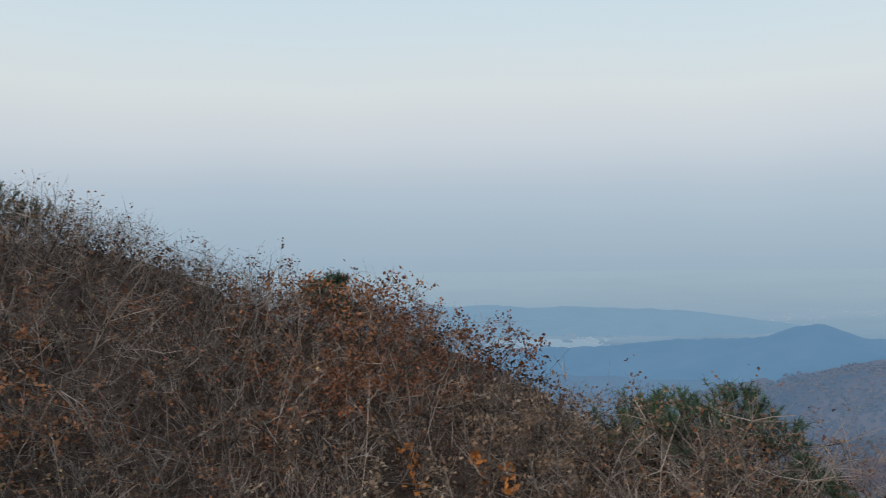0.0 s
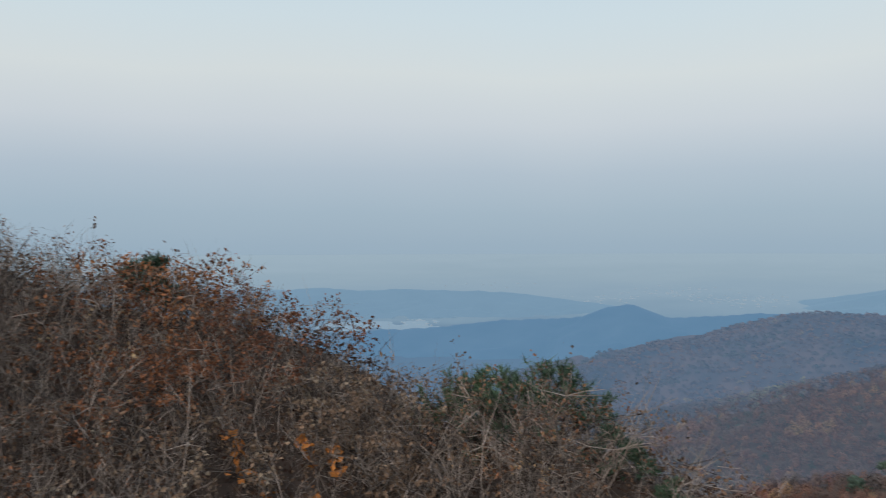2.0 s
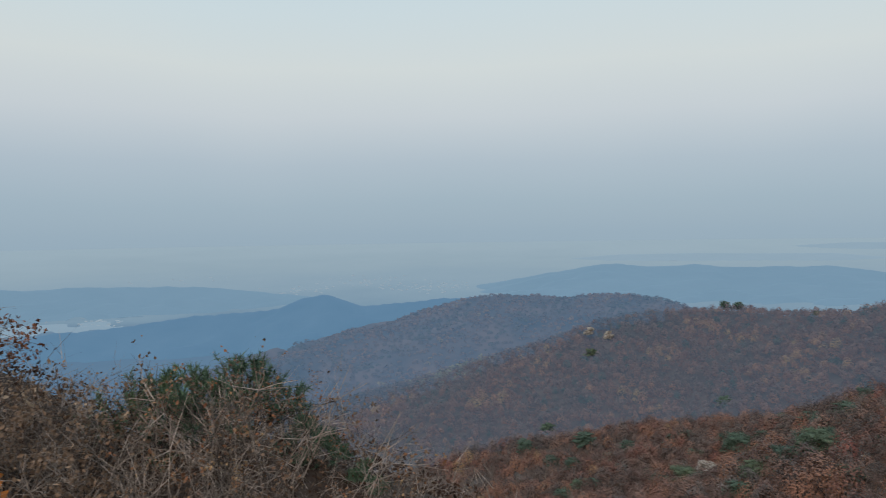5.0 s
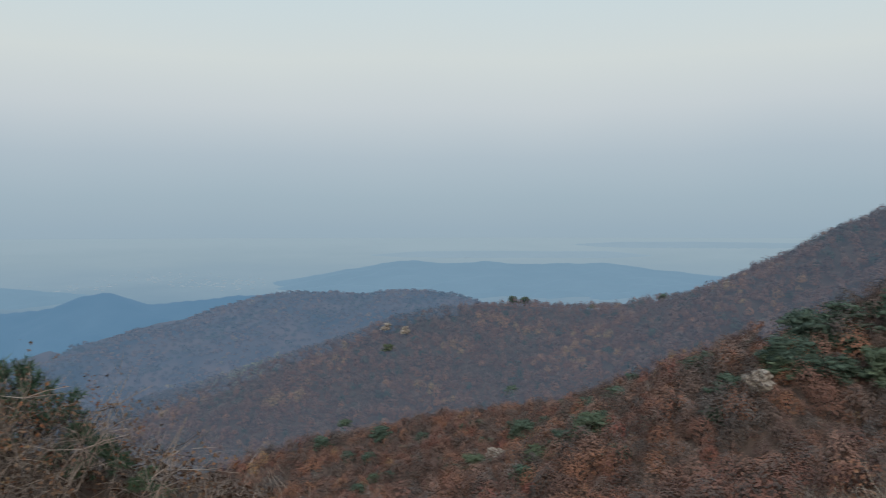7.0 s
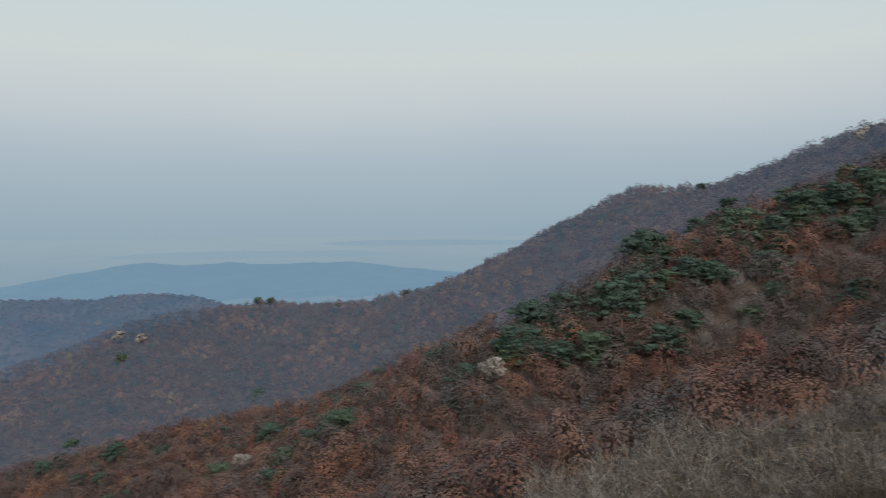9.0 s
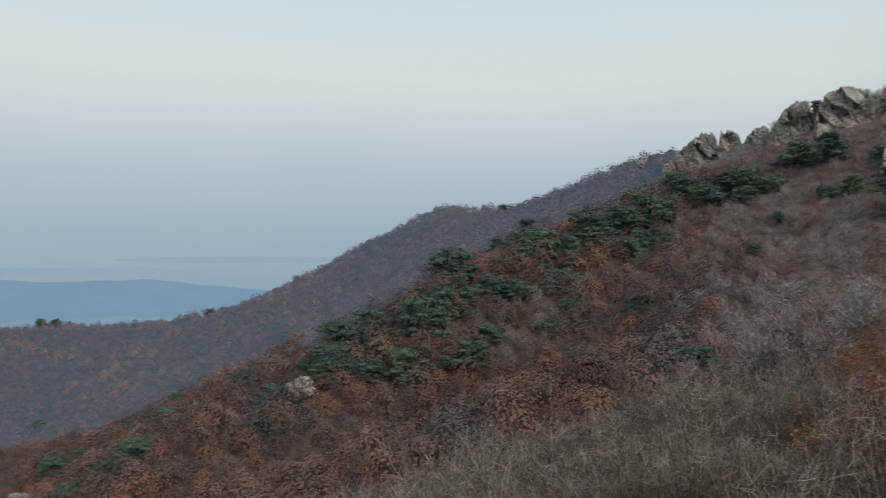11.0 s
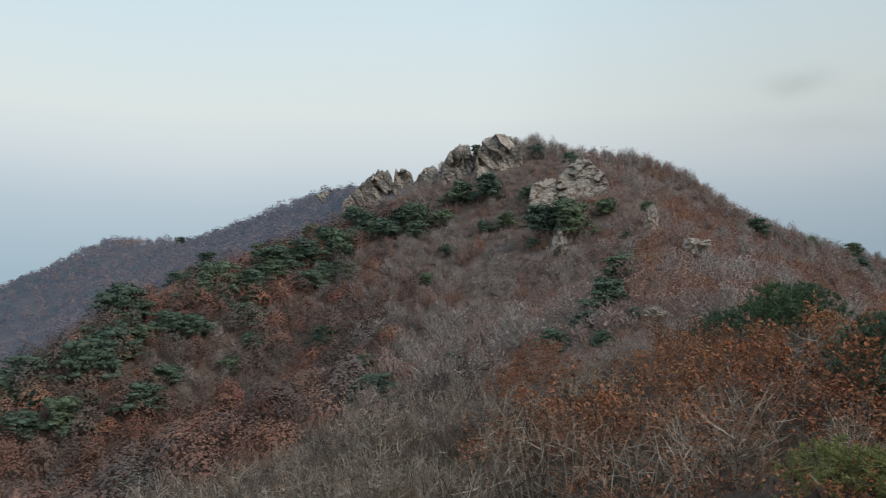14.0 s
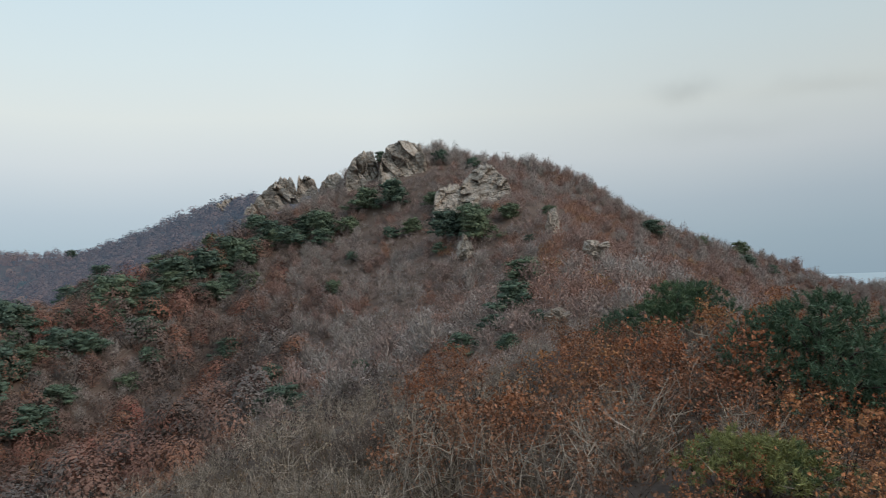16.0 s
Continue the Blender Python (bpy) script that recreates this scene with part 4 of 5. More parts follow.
    ends = np.clip(1 - edge * 2, 0, 1) ** 2
    Y = Y + crown[None] * 1.2 + ends[:, None] * 1.8
    V = np.stack([X, Y, Z], -1)
    V = np.concatenate([V, V[:, -1:] + [0, 5.0, -1.2]], 1)
    V = np.concatenate([V[:1] + [0, 5.0, -1.0], V, V[-1:] + [0, 5.0, -1.0]], 0)
    m, n = V.shape[:2]
    a = (np.arange(m - 1)[:, None] * n + np.arange(n - 1)[None]).ravel()
    ob = new(name, np_mesh(name, V.reshape(-1, 3), [np.stack([a, a + n, a + n + 1, a + 1], 1)], [rock]))
    ob.matrix_basis = pose(x, y, base, 0, 0, mid)
    return tagged(ob, label, "rock", "bare rocks on the mountain")


rock_face("crag", 222, [(-97.1, 5.3), (-98.3, 6.6), (-99.3, 7.5), (-99.9, 7.95), (-100.6, 7.9), (-101.1, 7.6)], [(-96.9, 4.6), (-98.6, 4.9), (-101.1, 6.4)], 34, 21, "pale sloping granite crag on the skyline", -32, 0.6, 1.9)
rock_face("crag", 226, [(-101.0, 7.7), (-101.6, 7.95), (-102.4, 7.5)], [(-101.0, 6.9), (-102.4, 6.7)], 12, 22, "small pale granite knob in scrub", -14)
rock_face("crag", 214, [(-102.5, 7.0), (-103.2, 7.9), (-103.9, 8.1), (-104.3, 7.8)], [(-102.5, 6.3), (-103.6, 6.5), (-104.3, 6.8)], 14, 23, "pale upright crag between the two cliffs", -22)
rock_face("cliff", 205, [(-104.5, 8.1), (-105.3, 9.4), (-106.0, 9.75), (-106.8, 9.7)], [(-104.5, 7.4), (-105.6, 7.7), (-106.8, 8.6)], 20, 24, "steep grey granite cliff under the summit", -22, 0.35, 1.8)
rock_face("cliff", 200, [(-107.0, 9.2), (-107.7, 10.1), (-109.1, 10.4), (-110.3, 10.15)], [(-106.9, 7.8), (-108.3, 8.1), (-109.6, 8.5), (-110.4, 9.3)], 26, 25, "broad buff granite face on the summit", -28, 0.45, 1.8)
rock_face("outcrop", 168, [(-110.9, 6.6), (-112.2, 7.15), (-113.0, 7.2)], [(-110.9, 6.2), (-113.0, 6.1)], 12, 26, "low granite slab beside the outcrop", 40, 0.9, 0.9)
rock_face("outcrop", 169, [(-112.7, 7.0), (-113.6, 8.0), (-114.4, 8.6), (-115.3, 8.55), (-116.0, 7.7), (-116.8, 6.8)], [(-112.6, 6.1), (-114.6, 5.9), (-116.8, 6.4)], 46, 27, "stepped pale granite outcrop below the summit", 40, 0.75, 0.75)
rock_face("crag", 262, [(-95.2, 5.8), (-96.2, 6.35), (-97.0, 6.5)], [(-95.2, 5.2), (-97.0, 5.6)], 12, 28, "pale rock strip on the far skyline", -30)
crag("boulder", -113.1, 140, 2.3, 1.7, 4.2, 3, 7, "grey boulder among pines", [(0, 0.5), (0.5, 1), (1, 0.5)])
crag("boulder", -119.4, 138, 3.5, 2.0, 4.2, 2, 8, "narrow upright grey rock", [(0, 0.8), (1, 1)])
crag("boulder", -122.4, 124, 1.5, 2.2, 3.6, 3, 9, "square pale boulder among rust-coloured scrub", [(0, 0.9), (0.7, 1), (1, 0.8)])
crag("boulder", -119.5, 65, -2.9, 1.6, 0.8, 4, 10, "flat pale rocks in the scrub", [(0, 0.6), (0.5, 1), (1, 0.5)])
crag("slab", -71.2, 124, -10.2, 2.4, 3.6, 3, 11, "tilted pale rock slab above the trees", [(0, 0.5), (1, 1)], -22)
crag("boulder", -53.4, 193, -16.5, 3.0, 3.6, 1, 12, "white boulder in the wood", [(0, 1), (1, 1)])
crag("outcrop", -46.3, 466, -7.5, 4.5, 4, 3, 13, "pale rocks on the end of the ridge", [(0, 0.4), (0.6, 1), (1, 0.5)], -15)
crag("outcrop", -34.9, 1085, -7.3, 26, 14, 5, 16, "pale rocks on the hazy hill", [(0, 0.5), (0.5, 1), (1, 0.4)])
crag("outcrop", -44.9, 474, -7.2, 4, 4.5, 3, 14, "pale stepped rocks on the ridge edge", [(0, 0.3), (1, 1)], -15)


def clear_of_rock(p, pad=1.0):
    """Places that are not on a crag nor close before its face."""
    ok = np.ones(len(p), bool)
    for x, y, r, d, front in CRAGS:
        ux, uy = x / d, y / d
        along = (p[:, 0] - x) * ux + (p[:, 1] - y) * uy
        across = np.abs(-(p[:, 0] - x) * uy + (p[:, 1] - y) * ux)
        ok &= ~((across < r * 0.85 + pad * 0.3) & (along > -pad * front) & (along < r))
    return ok


# ---- the shrubs on the hump beside the path ----
rs = np.random.RandomState(7)


def kinds_of(name, seeds, make, leaf_mat, label, group, wood=twig):
    return [plant(name, make(i), ("twigwork", "foliage"), (wood, leaf_mat), label, "shrub", group) for i in seeds]


bare = kinds_of("bare_shrub", range(3), lambda i: shrub_parts(100 + i, 0.95, 1.1, 13, 10, 0.029, 90 + 110 * i, 0.0052), shrub_leaf,
                "grey leafless shrub of fine forked twigs", "shrubs on the hump")
oaks = kinds_of("oak_scrub", range(3), lambda i: shrub_parts(120 + i, 0.85, 1.0, 12, 10, 0.036, 900, 0.0055), rust_leaf,
                "low oak scrub thick with rust-brown dead leaves", "shrubs on the hump")
pales = kinds_of("dry_shrub", range(3), lambda i: shrub_parts(140 + i, 0.75, 1.0, 13, 9, 0.031, 420 + 110 * i, 0.0052), pale_leaf,
                 "brown shrub with pale curled dry leaves", "shrubs on the hump")
def stand(rs, kinds, items):
    """Copies of the kinds at (x, y, scale), each turned; the kinds themselves take the first places."""
    for i, (x, y, s) in enumerate(items):
        m = pose(x, y, float(height(x, y)), rs.normal() * 5, rs.normal() * 5, rs.uniform(0, 360))
        if i < len(kinds):
            kinds[i].matrix_basis = m @ Matrix.Scale(s, 4)
        else:
            copy_thing(kinds[i % len(kinds)], m).scale = (s, s, s * rs.uniform(0.9, 1.1))


SPRIG = 7.0
RIM_AZ, RIM_EL, RIM_D = np.array(HUMP_RIM)[::-1].T
# the rim row, then the face of the hump, denser to the rim; no shrub stands higher than the rim line
row = np.array([at(az + rs.normal() * 0.5, np.interp(az, RIM_AZ, RIM_D) - rs.uniform(0.0, 0.5)) for az in np.arange(-37, 42, 1.9)])
p = spaced(np.concatenate([row, sector(rs, 9000, -40, 48, 3.9, 12.0)]), 0.40)
az, d = bearing(p), np.hypot(p[:, 0], p[:, 1])
p = p[(d < np.interp(az, RIM_AZ, RIM_D) + 0.35) & (np.abs(az + 1.1) * d > 18 * ((d < SPRIG) & (d > 6))) & (np.hypot(p[:, 0] - at(-1.1, SPRIG)[0], p[:, 1] - at(-1.1, SPRIG)[1]) > 0.38)]
az, d = bearing(p), np.hypot(p[:, 0], p[:, 1])
room = EYE + d * np.tan(np.radians(np.interp(az, RIM_AZ, RIM_EL))) - height(p[:, 0], p[:, 1])
at_rim = d > np.interp(az, RIM_AZ, RIM_D) - 0.9
mix = wobble(p[:, 0], p[:, 1], 71, 4.0) * 0.45 + rs.normal(size=len(p)) * 0.3
rusty = ((az < 12) & (az > -2) & (d > 7.6) & (mix > -0.6)) | ((az > 18) & (mix > 0.4)) | ((mix > 0.6) & (az > -2))
dry = ~rusty & (d < 8.4) & (az < 12) & (az > -13) & (mix > -0.3)
rest = ~rusty & ~dry
tall = np.clip(np.where(at_rim, room * rs.uniform(0.9, 1.25, len(p)), np.minimum(room * 0.95, rs.uniform(0.6, 1.05, len(p)))), 0.35, 1.5)
for kinds, pick, h in ((oaks, rusty, 0.85), (pales, dry, 0.75), (bare, rest, 0.95)):
    stand(rs, kinds, np.column_stack([p[pick], np.minimum(tall[pick] / (0.82 * h), 1.4)]))


def undergrowth(name, n, az0, az1, d0, d1, top, size, label):
    """Dead leaves on the ground and caught low in the stems."""
    p = sector(rs, n, az0, az1, d0, d1)
    q = np.column_stack([p, height(p[:, 0], p[:, 1]) + rs.rand(n) ** 2 * top])
    v, f = leaves(rs, q, size, 0.55)
    patch = np.clip(0.45 + 0.3 * wobble(p[:, 0], p[:, 1], 81, 3.5) + rs.normal(size=n) * 0.15, 0, 1)
    tagged(new(name, np_mesh(name, v, [f], [litter_leaf], np.repeat(patch, 4))), label, "leaves", kind="stuff")


def brushwood(name, n, az0, az1, d0, d1, top, width, label):
    """A tangle of thin dead twigs between the shrubs."""
    p = sector(rs, n, az0, az1, d0, d1)
    q = np.column_stack([p, height(p[:, 0], p[:, 1]) + rs.rand(n) ** 1.5 * top])
    v, f = sticks(q, rs.normal(size=(n, 3)) * [0.8, 0.8, 0.5] + [0, 0, 0.55], rs.uniform(0.15, 0.5, n), width, rs, True)
    tagged(new(name, np_mesh(name, v, [f], [twig])), label, "brushwood", kind="stuff")


sprig = [plant("oak_sprig", shrub_parts(160, 0.6, 0.5, 5, 5, 0.06, 150, 0.006), ("twigwork", "foliage"), (twig, orange_leaf), "bright orange oak sprig in dry scrub", "shrub", "shrubs on the hump")]
stand(rs, sprig, [(*at(-1.1, SPRIG), 1.35), (*at(28.5, 8.4), 0.9), (*at(-25.6, 6.2), 0.5)])
undergrowth("undergrowth", 26000, -38, 48, 3.4, 12.4, 0.3, 0.065, "rusty dead leaves under the shrubs of the hump")
undergrowth("ridge_litter", 14000, -152, -72, 5, 24, 0.22, 0.07, "brown dead leaves under the ridge scrub")
brushwood("brushwood", 5000, -38, 48, 3.4, 12.2, 0.55, 0.0035, "tangle of thin grey twigs on the hump")
brushwood("ridge_brushwood", 1500, -152, -74, 5, 26, 0.55, 0.004, "tangle of thin grey twigs on the ridge")

# ---- shrubs on the near ridge ----
r_oak = kinds_of("oak_scrub", range(4), lambda i: shrub_parts(200 + i, 1.2, 1.2, 12, 10, 0.050, 1150 + 150 * i, 0.007, 0.95), ridge_leaf,
                 "bushy rust-brown oak scrub on the ridge", "scrub along the ridge", oak_twig)
r_dry = kinds_of("dry_shrub", range(4), lambda i: shrub_parts(220 + i, 1.15, 1.2, 20, 8, 0.034, 50 + 70 * i, 0.0088, 0.5), pale_leaf,
                 "greyish dry shrub with thin pale stems", "scrub along the ridge", pale_twig)
p = sector(rs, 6000, -152, -76, 6.0, 30.5)
d = np.hypot(p[:, 0], p[:, 1])
p = p[((bearing(p) < -104) | (d > 10)) & overlooked(p, 0.9)]
p = np.concatenate([spaced(p[np.hypot(p[:, 0], p[:, 1]) < 15], 1.0), spaced(p[np.hypot(p[:, 0], p[:, 1]) >= 15], 1.4)])
d = np.hypot(p[:, 0], p[:, 1])
mix = wobble(p[:, 0], p[:, 1], 73, 8.0) * 0.55 + rs.normal(size=len(p)) * 0.3
rusty = mix > np.interp(bearing(p), [-150, -128, -114, -106, -96], [-0.6, -0.35, 0.1, 0.75, 1.3])
size = np.clip(1.0 + 0.5 * wobble(p[:, 0], p[:, 1], 74, 5.0) + rs.normal(size=len(p)) * 0.3, 0.42, np.interp(d, [6, 9, 14, 22], [0.7, 1.0, 1.5, 1.8]))
for kinds, pick in ((r_oak, rusty), (r_dry, ~rusty)):
    stand(rs, kinds, np.column_stack([p[pick], size[pick]]))
dark_shrub = [plant("dark_shrub", shrub_parts(240 + i, 1.3, 1.0, 34, 12, 0.03, 30, 0.006, 0.45), ("twigwork", "foliage"), (oak_twig, shrub_leaf), "dense dark grey leafless shrub between pale stems", "shrub",
                    "scrub along the ridge") for i in range(2)]
stand(rs, dark_shrub, [(*at(-105.4, 17.2), 1.05), (*at(-107.2, 17.6), 1.0), (*at(-104.0, 17.6), 0.9), (*at(-108.6, 18.2), 0.9), (*at(-113.4, 20.5), 1.0), (*at(-115.2, 20.8), 0.9), (*at(-116.8, 21.2), 0.9)])
scrub = [twig_crown_parts(300 + i, 1.3, 1.1, 190, 0.012, 70 + 40 * i, 0.075) for i in range(4)]
low_scrub = [twig_crown_parts(320 + i, 1.35, 1.1, 190, 0.017, 90 + 40 * i, 0.09) for i in range(3)]
for name, kinds, gap, d0, d1, label in (("scrub", scrub, 1.1, 29, 46, "brown and grey scrub on the ridge"),
                                        ("slope_scrub", low_scrub, 1.3, 43, 92, "low brown scrub covering the slope")):
    p = sector(rs, 16000, -150, -74, d0, d1)
    p = spaced(p[overlooked(p, 1.5) & ((bearing(p) < -106) | (np.hypot(p[:, 0], p[:, 1]) < 31))], gap)
    t = np.clip(0.16 + 0.24 * wobble(p[:, 0], p[:, 1], 12, 16) + rs.normal(size=len(p)) * 0.16, 0, 1)
    merged(name, kinds, p, rs.uniform(0.6, 1.35, len(p)), t, [scrub_twig, near_scrub_leaf], label, "scrub", rs)

thicket = [twig_crown_parts(340 + i, 2.5, 1.6, 110, 0.018, 420, 0.13, 0.05, 0.1, 0.35) for i in range(3)]
thicket += [twig_crown_parts(345 + i, 2.4, 1.6, 260, 0.02, 120, 0.13, 0.04) for i in range(3)]
p = sector(rs, 9000, -107, -66, 30, 70)
p = spaced(p[overlooked(p, 2.5)], 1.75)
t = np.clip(0.24 + 0.2 * wobble(p[:, 0], p[:, 1], 13, 18) + rs.choice([-0.1, 0.0, 0.35], len(p), p=[0.4, 0.35, 0.25]) + rs.normal(size=len(p)) * 0.08, 0, 1)
merged("thicket", thicket, p, rs.uniform(0.6, 1.3, len(p)), t, [bark, thicket_leaf], "dusky brown thicket below the ridge", "scrub", rs)

# pale dry grass along the near edge of the ridge
tuft = []
for i in range(4):
    q = np.random.RandomState(330 + i)
    n = 16
    wy = q.normal(size=(n, 3)) * 0.28 + [0, 0, 1]
    tuft.append([(*sticks(q.normal(size=(n, 3)) * [0.12, 0.12, 0.0], wy, q.uniform(0.3, 0.65, n), 0.005, q, True), 0)])
p = np.concatenate([sector(rs, 900, -112, -76, 9, 22), sector(rs, 150, -150, -112, 7, 20)])
p = p[overlooked(p, 0.8)]
merged("dry_grass", tuft, p, rs.uniform(0.7, 1.25, len(p)), rs.rand(len(p)), [straw], "pale dry grass on the ridge edge", "grass", rs)

# ---- trees of the slopes ----
wood_kinds = [twig_crown_parts(400 + i, 3.9, 2.2, 36, 0.026, 640, 0.185, 0.06, 0.15, 0.16, 0.82) for i in range(7)]
bare_kinds = [twig_crown_parts(450 + i, 2.1, 1.75, 140, 0.043, 70, 0.19) for i in range(5)]
bare_tree_kinds = [twig_crown_parts(470 + i, 3.9, 2.2, 220, 0.046, 90, 0.23, 0.06, 0.2) for i in range(5)]
p = sector(rs, 80000, -150, -27, 64, 250)
p = p[~behind_spur(p) & overlooked(p, 5.5) & clear_of_rock(p)]
near_own = np.min(np.hypot(p[:, None, 0] - OWN[None, :, 0], p[:, None, 1] - OWN[None, :, 1]), axis=1)
on_top = (np.hypot(p[:, 0], p[:, 1]) > 203) & (bearing(p) < -110)
wooded = on_top * 0.7 + np.clip((near_own - 25) / 45, 0, 1) * (bearing(p) > -106) + 0.12 * wobble(p[:, 0], p[:, 1], 19, 30)
trees = spaced(p[wooded + rs.normal(size=len(p)) * 0.15 > 0.36], 3.0)
bushes = spaced(p[(wooded + rs.normal(size=len(p)) * 0.15 <= 0.75) | (rs.rand(len(p)) < 0.7)], 1.95)
t = np.clip(0.54 - 0.36 * np.clip((-bearing(trees) - 94) / 12, 0, 1) + 0.22 * wobble(trees[:, 0], trees[:, 1], 17, 30) + 0.12 * wobble(trees[:, 0], trees[:, 1], 16, 11) + rs.choice([-0.34, -0.05, 0.16], len(trees), p=[0.4, 0.3, 0.3]) + 0.06 * (bearing(trees) > -80) + rs.normal(size=len(trees)) * 0.08, 0, 0.93)
grey = (bearing(trees) < -99 + rs.normal(size=len(trees)) * 2.5) | (t < 0.10)
merged("bare_wood", bare_tree_kinds, trees[grey], rs.uniform(0.75, 1.3, grey.sum()), t[grey], [scrub_twig, bush_leaf], "grey-brown leafless wood under the summit", "wood", rs)
trees, t = trees[~grey], t[~grey]
merged("hillside_wood", wood_kinds, trees, rs.uniform(0.85, 1.9, len(trees)), t, [bark, wood_leaf], "rust and brown autumn wood on the slope", "wood", rs)
t = np.clip(0.30 + 0.2 * (bearing(bushes) > -84) + 0.22 * wobble(bushes[:, 0], bushes[:, 1], 18, 24) + 0.3 * np.clip((-bearing(bushes) - 113) / 8, 0, 1) + 0.1 * wobble(bushes[:, 0], bushes[:, 1], 15, 8) + rs.choice([-0.05, 0.0, 0.3], len(bushes), p=[0.4, 0.42, 0.18]) + rs.normal(size=len(bushes)) * 0.06, 0, 1)
merged("hillside_scrub", bare_kinds, bushes, rs.uniform(0.75, 1.45, len(bushes)), t, [scrub_twig, bush_leaf], "grey-brown leafless scrub on the slope", "scrub", rs)
mid_kinds = [twig_crown_parts(480 + i, 4.6, 2.5, 8, 0.05, 300, 0.36, 0.08, 0.15, 0.16, 0.82) for i in range(6)]
p = sector(rs, 40000, -82, -24, 226, 312)
p = spaced(p[~behind_spur(p) & overlooked(p, 4.0) & clear_of_rock(p)], 3.2)
t = np.clip(0.46 + 0.2 * wobble(p[:, 0], p[:, 1], 21, 40) + rs.normal(size=len(p)) * 0.18, 0, 1)
merged("mid_wood", mid_kinds, p, rs.uniform(0.6, 1.3, len(p)), t, [bark, wood_leaf], "rust and brown wood on the valley spur", "wood", rs)
far_kinds = [twig_crown_parts(500 + i, 4.4, 2.7, 0, 0.05, 130, 0.60, 0.0, 0.1, 0.14, 0.82) for i in range(6)]
p = sector(rs, 40000, -106, -71, 140, 301)
p = np.concatenate([sector(rs, 70000, -112, -24, 300, 530), p[behind_spur(p)]])
p = spaced(p[overlooked(p, 4.0) & clear_of_rock(p) & (bearing(p) > -98)], 3.4)
calm = np.where(bearing(p) < -84, 0.4, 1.0)
t = np.clip(0.48 + calm * (0.08 + 0.22 * wobble(p[:, 0], p[:, 1], 23, 70) + 0.1 * wobble(p[:, 0], p[:, 1], 24, 22) + rs.normal(size=len(p)) * 0.13 - 0.5 * (rs.rand(len(p)) < 0.06)), 0, 1)
merged("far_wood", far_kinds, p, rs.uniform(0.65, 1.25, len(p)), t, [bark, hazed_far_leaf], "hazy russet wood on the far ridge", "wood", rs)
speck = [twig_crown_parts(550 + i, 4.4, 3.4, 0, 0.05, 60, 1.3, 0.0, 0.1) for i in range(4)]
p = spaced(sector(rs, 5000, -50, -20, 480, 780), 5.0)
yellow = np.exp(-((bearing(p) + 35) / 4.5) ** 2)
t = np.clip(0.35 + 0.6 * yellow + rs.normal(size=len(p)) * 0.15, 0, 1)
merged("valley_wood", speck, p, rs.uniform(0.8, 1.4, len(p)), t, [bark, hazed_valley_leaf], "yellowing wood in the valley haze", "wood", rs)

hazed_hill_leaf, n_, l_, b_ = leaf_material("hill_wood", [(0.0, (0.050, 0.054, 0.046)), (0.4, (0.085, 0.060, 0.049)), (0.8, (0.125, 0.070, 0.048)), (1.0, (0.15, 0.11, 0.055))], "tint", 0.9, island=0.08)
# leaves glow blue in place of the haze before the hill
haze_glow(hazed_hill_leaf, n_, l_, b_, lin(97, 125, 155), 0.50)
hill_kinds = [twig_crown_parts(570 + i, 4.6, 4.8, 0, 0.05, 34, 2.2, 0.0, 0.05, 0.2, 0.8) for i in range(4)]
p = spaced(sector(rs, 14000, -58, -18, 800, 1230), 7.0)
t = np.clip(0.42 + 0.28 * wobble(p[:, 0], p[:, 1], 26, 160) + 0.15 * wobble(p[:, 0], p[:, 1], 27, 45) + rs.normal(size=len(p)) * 0.12, 0, 1)
merged("hill_wood", hill_kinds, p, rs.uniform(0.7, 1.3, len(p)), t, [bark, hazed_hill_leaf], "brown wood of the hazy hill across the valley", "wood", rs, brown_hill)

# ---- pines ----
pine_kinds = [plant("pine_tree", pine_parts(600 + i, 3.1 + 0.4 * (i % 3), 3.0, 22, 34, 0.25), ("trunk", "needles"), (bark, hazed_needle),
                    "dark green spreading pine among autumn scrub", "pine tree", "pines on the slopes") for i in range(5)]
# pines that stand out one by one: bearing, metres off, reach of the boughs
valley_pines = [(-40.3, 287, 5.2), (-41.9, 373, 5.2), (-44.5, 274, 5.2), (-45.1, 450, 5.2), (-51.7, 190, 3.7), (-54.2, 368, 5.2), (-55.2, 208, 4.1), (-55.2, 136, 2.7), (-56.6, 148, 2.9), (-58.2, 149, 2.9), (-59.6, 218, 3.7), (-60.1, 147, 3.6), (-61.8, 216, 3.7), (-62.1, 124, 2.1), (-63.0, 303, 4.4), (-64.0, 137, 2.0), (-65.3, 151, 2.2), (-67.0, 168, 2.9), (-68.4, 122, 1.8), (-69.0, 131, 2.6), (-73.1, 133, 4.1), (-74.2, 138, 4.2), (-76.2, 140, 4.1), (-78.1, 146, 2.1), (-79.0, 129, 3.5)]
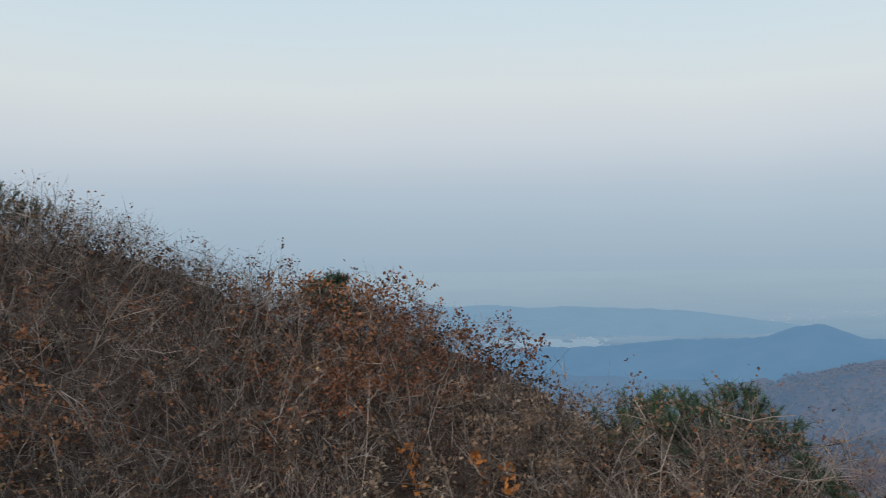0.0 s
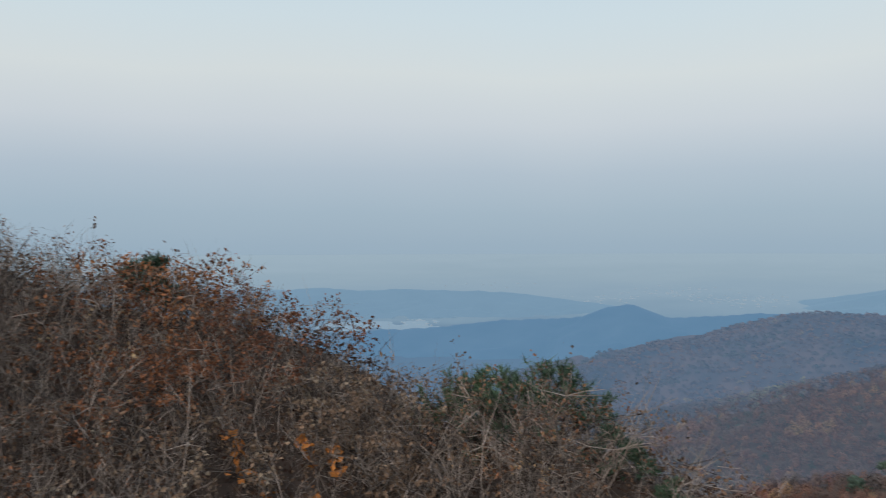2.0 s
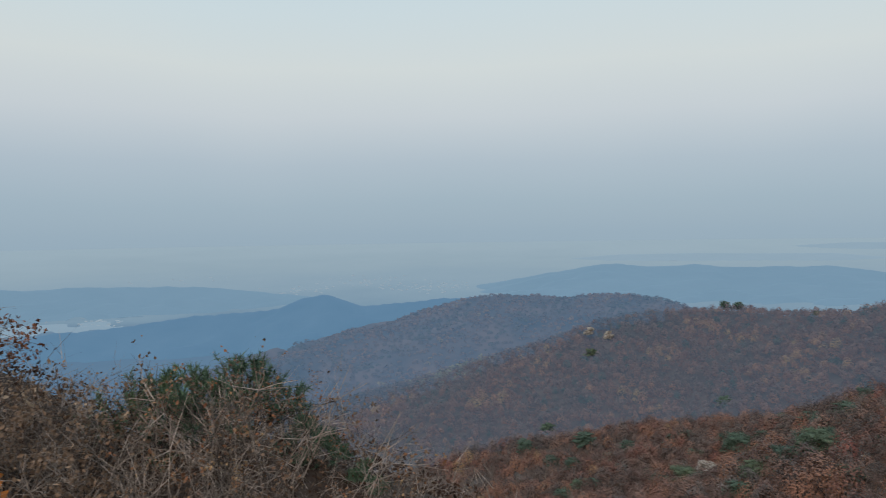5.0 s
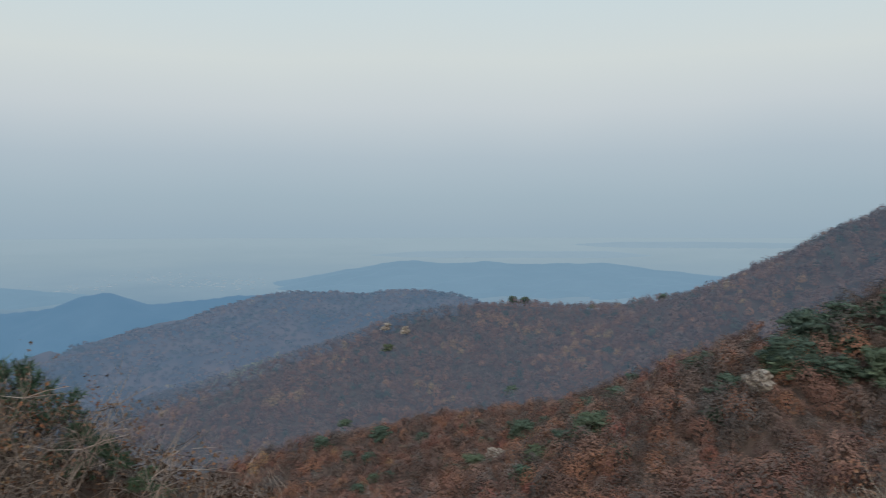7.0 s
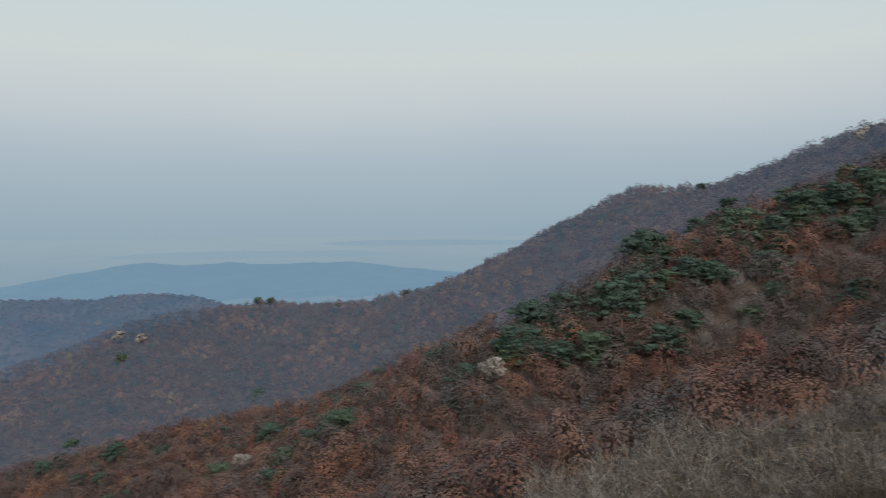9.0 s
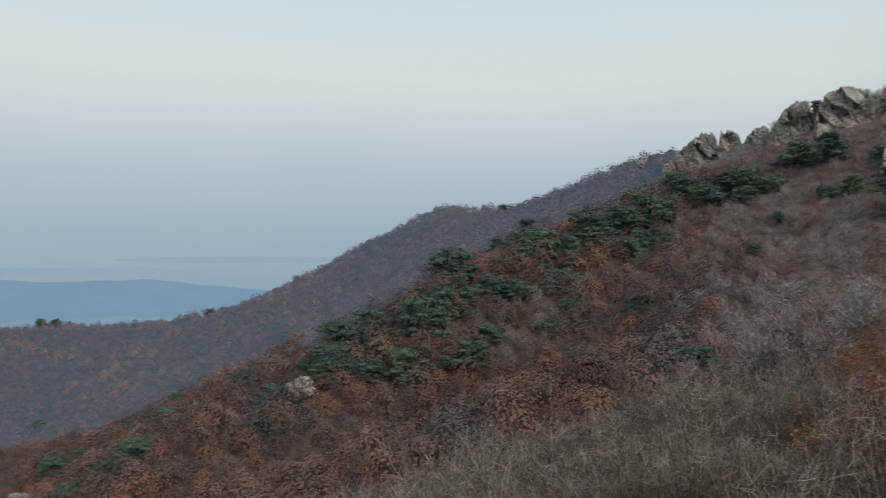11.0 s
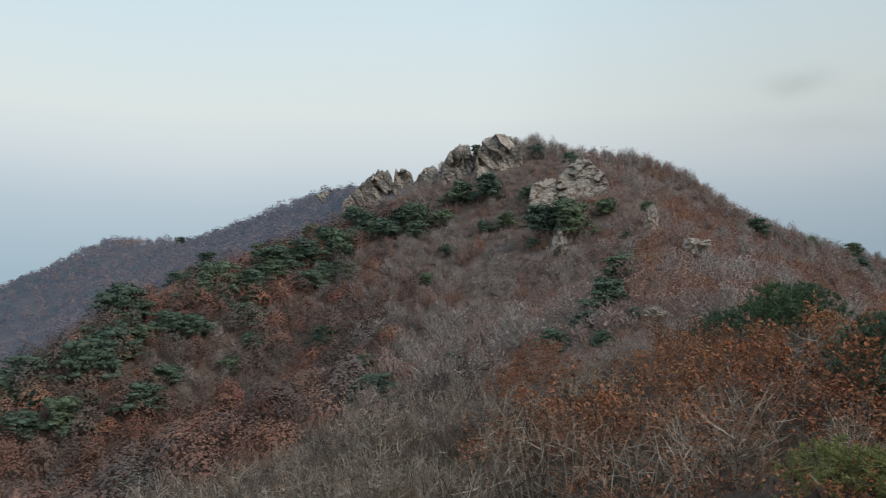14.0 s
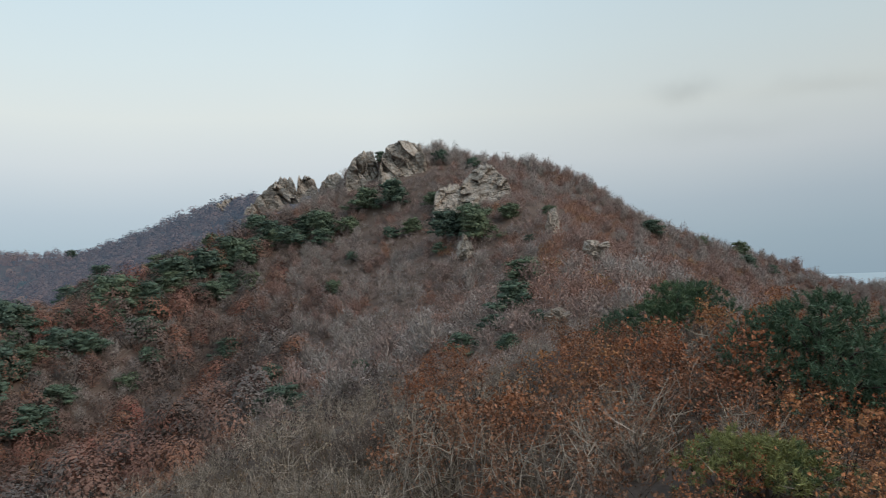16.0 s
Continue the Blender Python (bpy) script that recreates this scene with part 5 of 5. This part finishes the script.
spur_pines = [(-80.0, 132, 2.3), (-80.4, 152, 1.8), (-80.5, 137, 4.2), (-81.2, 84, 1.6), (-81.4, 89, 1.7), (-81.5, 142, 3.8), (-82.0, 157, 4.7), (-83.0, 130, 4.0), (-83.5, 82, 1.8), (-84.0, 80, 1.2), (-85.0, 150, 3.3), (-85.3, 137, 2.7), (-85.8, 245, 3.6), (-87.1, 149, 3.3), (-87.9, 251, 4.3), (-88.7, 163, 4.8), (-89.2, 140, 2.0), (-90.6, 153, 3.0), (-90.9, 147, 2.2), (-92.5, 174, 4.7), (-94.4, 177, 4.3), (-95.3, 204, 4.0), (-95.6, 147, 2.2), (-95.7, 148, 2.9), (-96.4, 179, 4.4), (-98.3, 192, 4.0), (-99.1, 121, 2.4), (-99.3, 79, 2.3), (-100.6, 184, 4.0)]
peak_pines = [(-101.5, 189, 2.8), (-102.7, 186, 4.6), (-103.6, 152, 1.9), (-105.6, 190, 3.8), (-105.0, 164, 1.6), (-105.2, 85, 1.0), (-107.2, 214, 1.6), (-107.7, 169, 1.7), (-108.2, 187, 3.8), (-109.1, 168, 2.4), (-110.7, 178, 2.6), (-111.1, 146, 1.4), (-111.4, 206, 2.2), (-112.0, 150, 3.6), (-112.6, 153, 2.4), (-112.7, 66, 1.4), (-113.9, 203, 2.0), (-113.9, 149, 3.2), (-114.4, 144, 3.2), (-114.6, 70, 1.4), (-115.9, 61, 1.0), (-116.2, 75, 2.2), (-116.3, 150, 2.2), (-117.7, 88, 2.6), (-117.8, 137, 1.0), (-118.2, 67, 0.8), (-118.7, 173, 1.3), (-119.4, 154, 1.5), (-126.5, 202, 3.0), (-129.9, 216, 2.1)]
for n, (az, d, reach) in enumerate(valley_pines + spur_pines + peak_pines):
    x, y = at(az, d)
    k, m, q = pine_kinds[n % 5], pose(x, y, float(height(x, y)), rs.normal() * 4, rs.normal() * 4, rs.uniform(0, 360)), min(reach, 3.6 if d > 190 else 5.0) / 2.5
    if n < 5:
        k.matrix_basis = m @ Matrix.Scale(q, 4)
    else:
        copy_thing(k, m).scale = (q, q, q * rs.uniform(0.85, 1.15))
# stands of pine between them: bearings, distances, how many
stands = [(-85.5, -91, 156, 174, 16), (-91, -98, 168, 186, 22), (-79.5, -84, 142, 156, 10), (-72, -78.5, 124, 142, 12), (-97, -104.5, 182, 191, 12), (-54, -73, 150, 250, 24),
          (-42, -64, 190, 300, 22), (-46, -68, 150, 260, 16), (-128, -137, 222, 236, 4)]
spots = [at(a0 + (a1 - a0) * rs.rand(), d0 + (d1 - d0) * rs.rand()) for a0, a1, d0, d1, n in stands for _ in range(n)]
spots = np.array(spots)
spread(rs, [copy_thing(k, Matrix()) for k in pine_kinds[:3]], spots[clear_of_rock(spots)], 0.95)
low_pines = [at(-100, 62), at(-99, 63.5), at(-96, 118), at(-105, 96), at(-103.5, 140), at(-101, 70)]
spread(rs, [copy_thing(k, Matrix()) for k in pine_kinds[:3]], low_pines, 0.4)
far_pines = [at(-89.8, 331), at(-82.6, 381), at(-86, 358), at(-76, 414), at(-72.5, 432), at(-65, 466), at(-60, 484), at(-107.2, 221)]
spread(rs, [copy_thing(k, Matrix()) for k in pine_kinds[:3]], far_pines, 0.95)
crest_pines = [copy_thing(k, Matrix()) for k in pine_kinds[:2]]
stand(rs, crest_pines, [(*at(-54.3, 497), 1.55), (*at(-55.1, 498), 1.4)])


def bush_pines(seed, n, h, r, lumps, mat, label, shoots=24, reach=0.07, length=0.085):
    return [plant("young_pine", young_pine_parts(seed + i, h, r, lumps, shoots, 30, length, reach), ("trunk", "needles"), (bark, mat),
                  label, "pine tree", "young pines by the path") for i in range(n)]


hump_pines = [plant("young_pine", shoot_pine_parts(650 + i, 0.75, 0.6, 15), ("trunk", "needles"), (bark, needle), "low green pine of upright shoots among grey twigs",
                    "pine tree", "young pines by the path") for i in range(3)]
stand(rs, hump_pines, [(*at(-13.4, 8.3), 1.1), (*at(-15.0, 8.4), 1.16), (*at(-16.6, 8.3), 1.1), (*at(-18.0, 8.3), 1.28), (*at(-19.6, 8.2), 1.2), (*at(-20.6, 8.1), 1.0)])
tip_pine = bush_pines(655, 1, 0.5, 0.35, 4, needle, "tiny pine showing over the oak scrub")
stand(rs, tip_pine, [(*at(8.5, 9.8), 1.4), (*at(-24.6, 7.6), 0.95), (*at(-25.8, 7.5), 0.8), (*at(-28.4, 7.3), 0.7)])
edge_pines = [plant("young_pine", shoot_pine_parts(660 + i, 1.3, 0.8, 14, 0.09), ("trunk", "needles"), (bark, needle), "dark young pine on the rim of the hump",
                    "pine tree", "young pines by the path") for i in range(2)]
spread(rs, edge_pines, [at(29.9, 11.2), at(28.6, 11.2), at(27.2, 11.1)], 0.58)
low_bushes = bush_pines(670, 3, 0.8, 0.9, 9, young_needle, "low yellow-green pine bush in the scrub")
spread(rs, low_bushes, [at(-129.3, 10.5), at(-131.2, 10.2), at(-133.2, 10.4), at(-130.8, 8.2), at(-132.8, 8.0), at(-135, 8.1), at(-137, 8.2), at(-134, 9)][:6], 0.72)
ridge_pines = bush_pines(680, 4, 2.1, 1.7, 22, needle, "dark spreading pine at the edge of the ridge", 20, length=0.12)
spread(rs, ridge_pines, [at(-134.4, 16), at(-137.4, 15.5), at(-140.8, 15.5), at(-144.5, 15.5)], 0.95)
knoll_pines = bush_pines(690, 3, 2.0, 1.9, 14, needle, "dark low pine on the knoll of the ridge", length=0.15)
spread(rs, knoll_pines, [at(-126.2, 26.6), at(-127.8, 26.9), at(-129.4, 27), at(-124.2, 26.0)], 0.8)
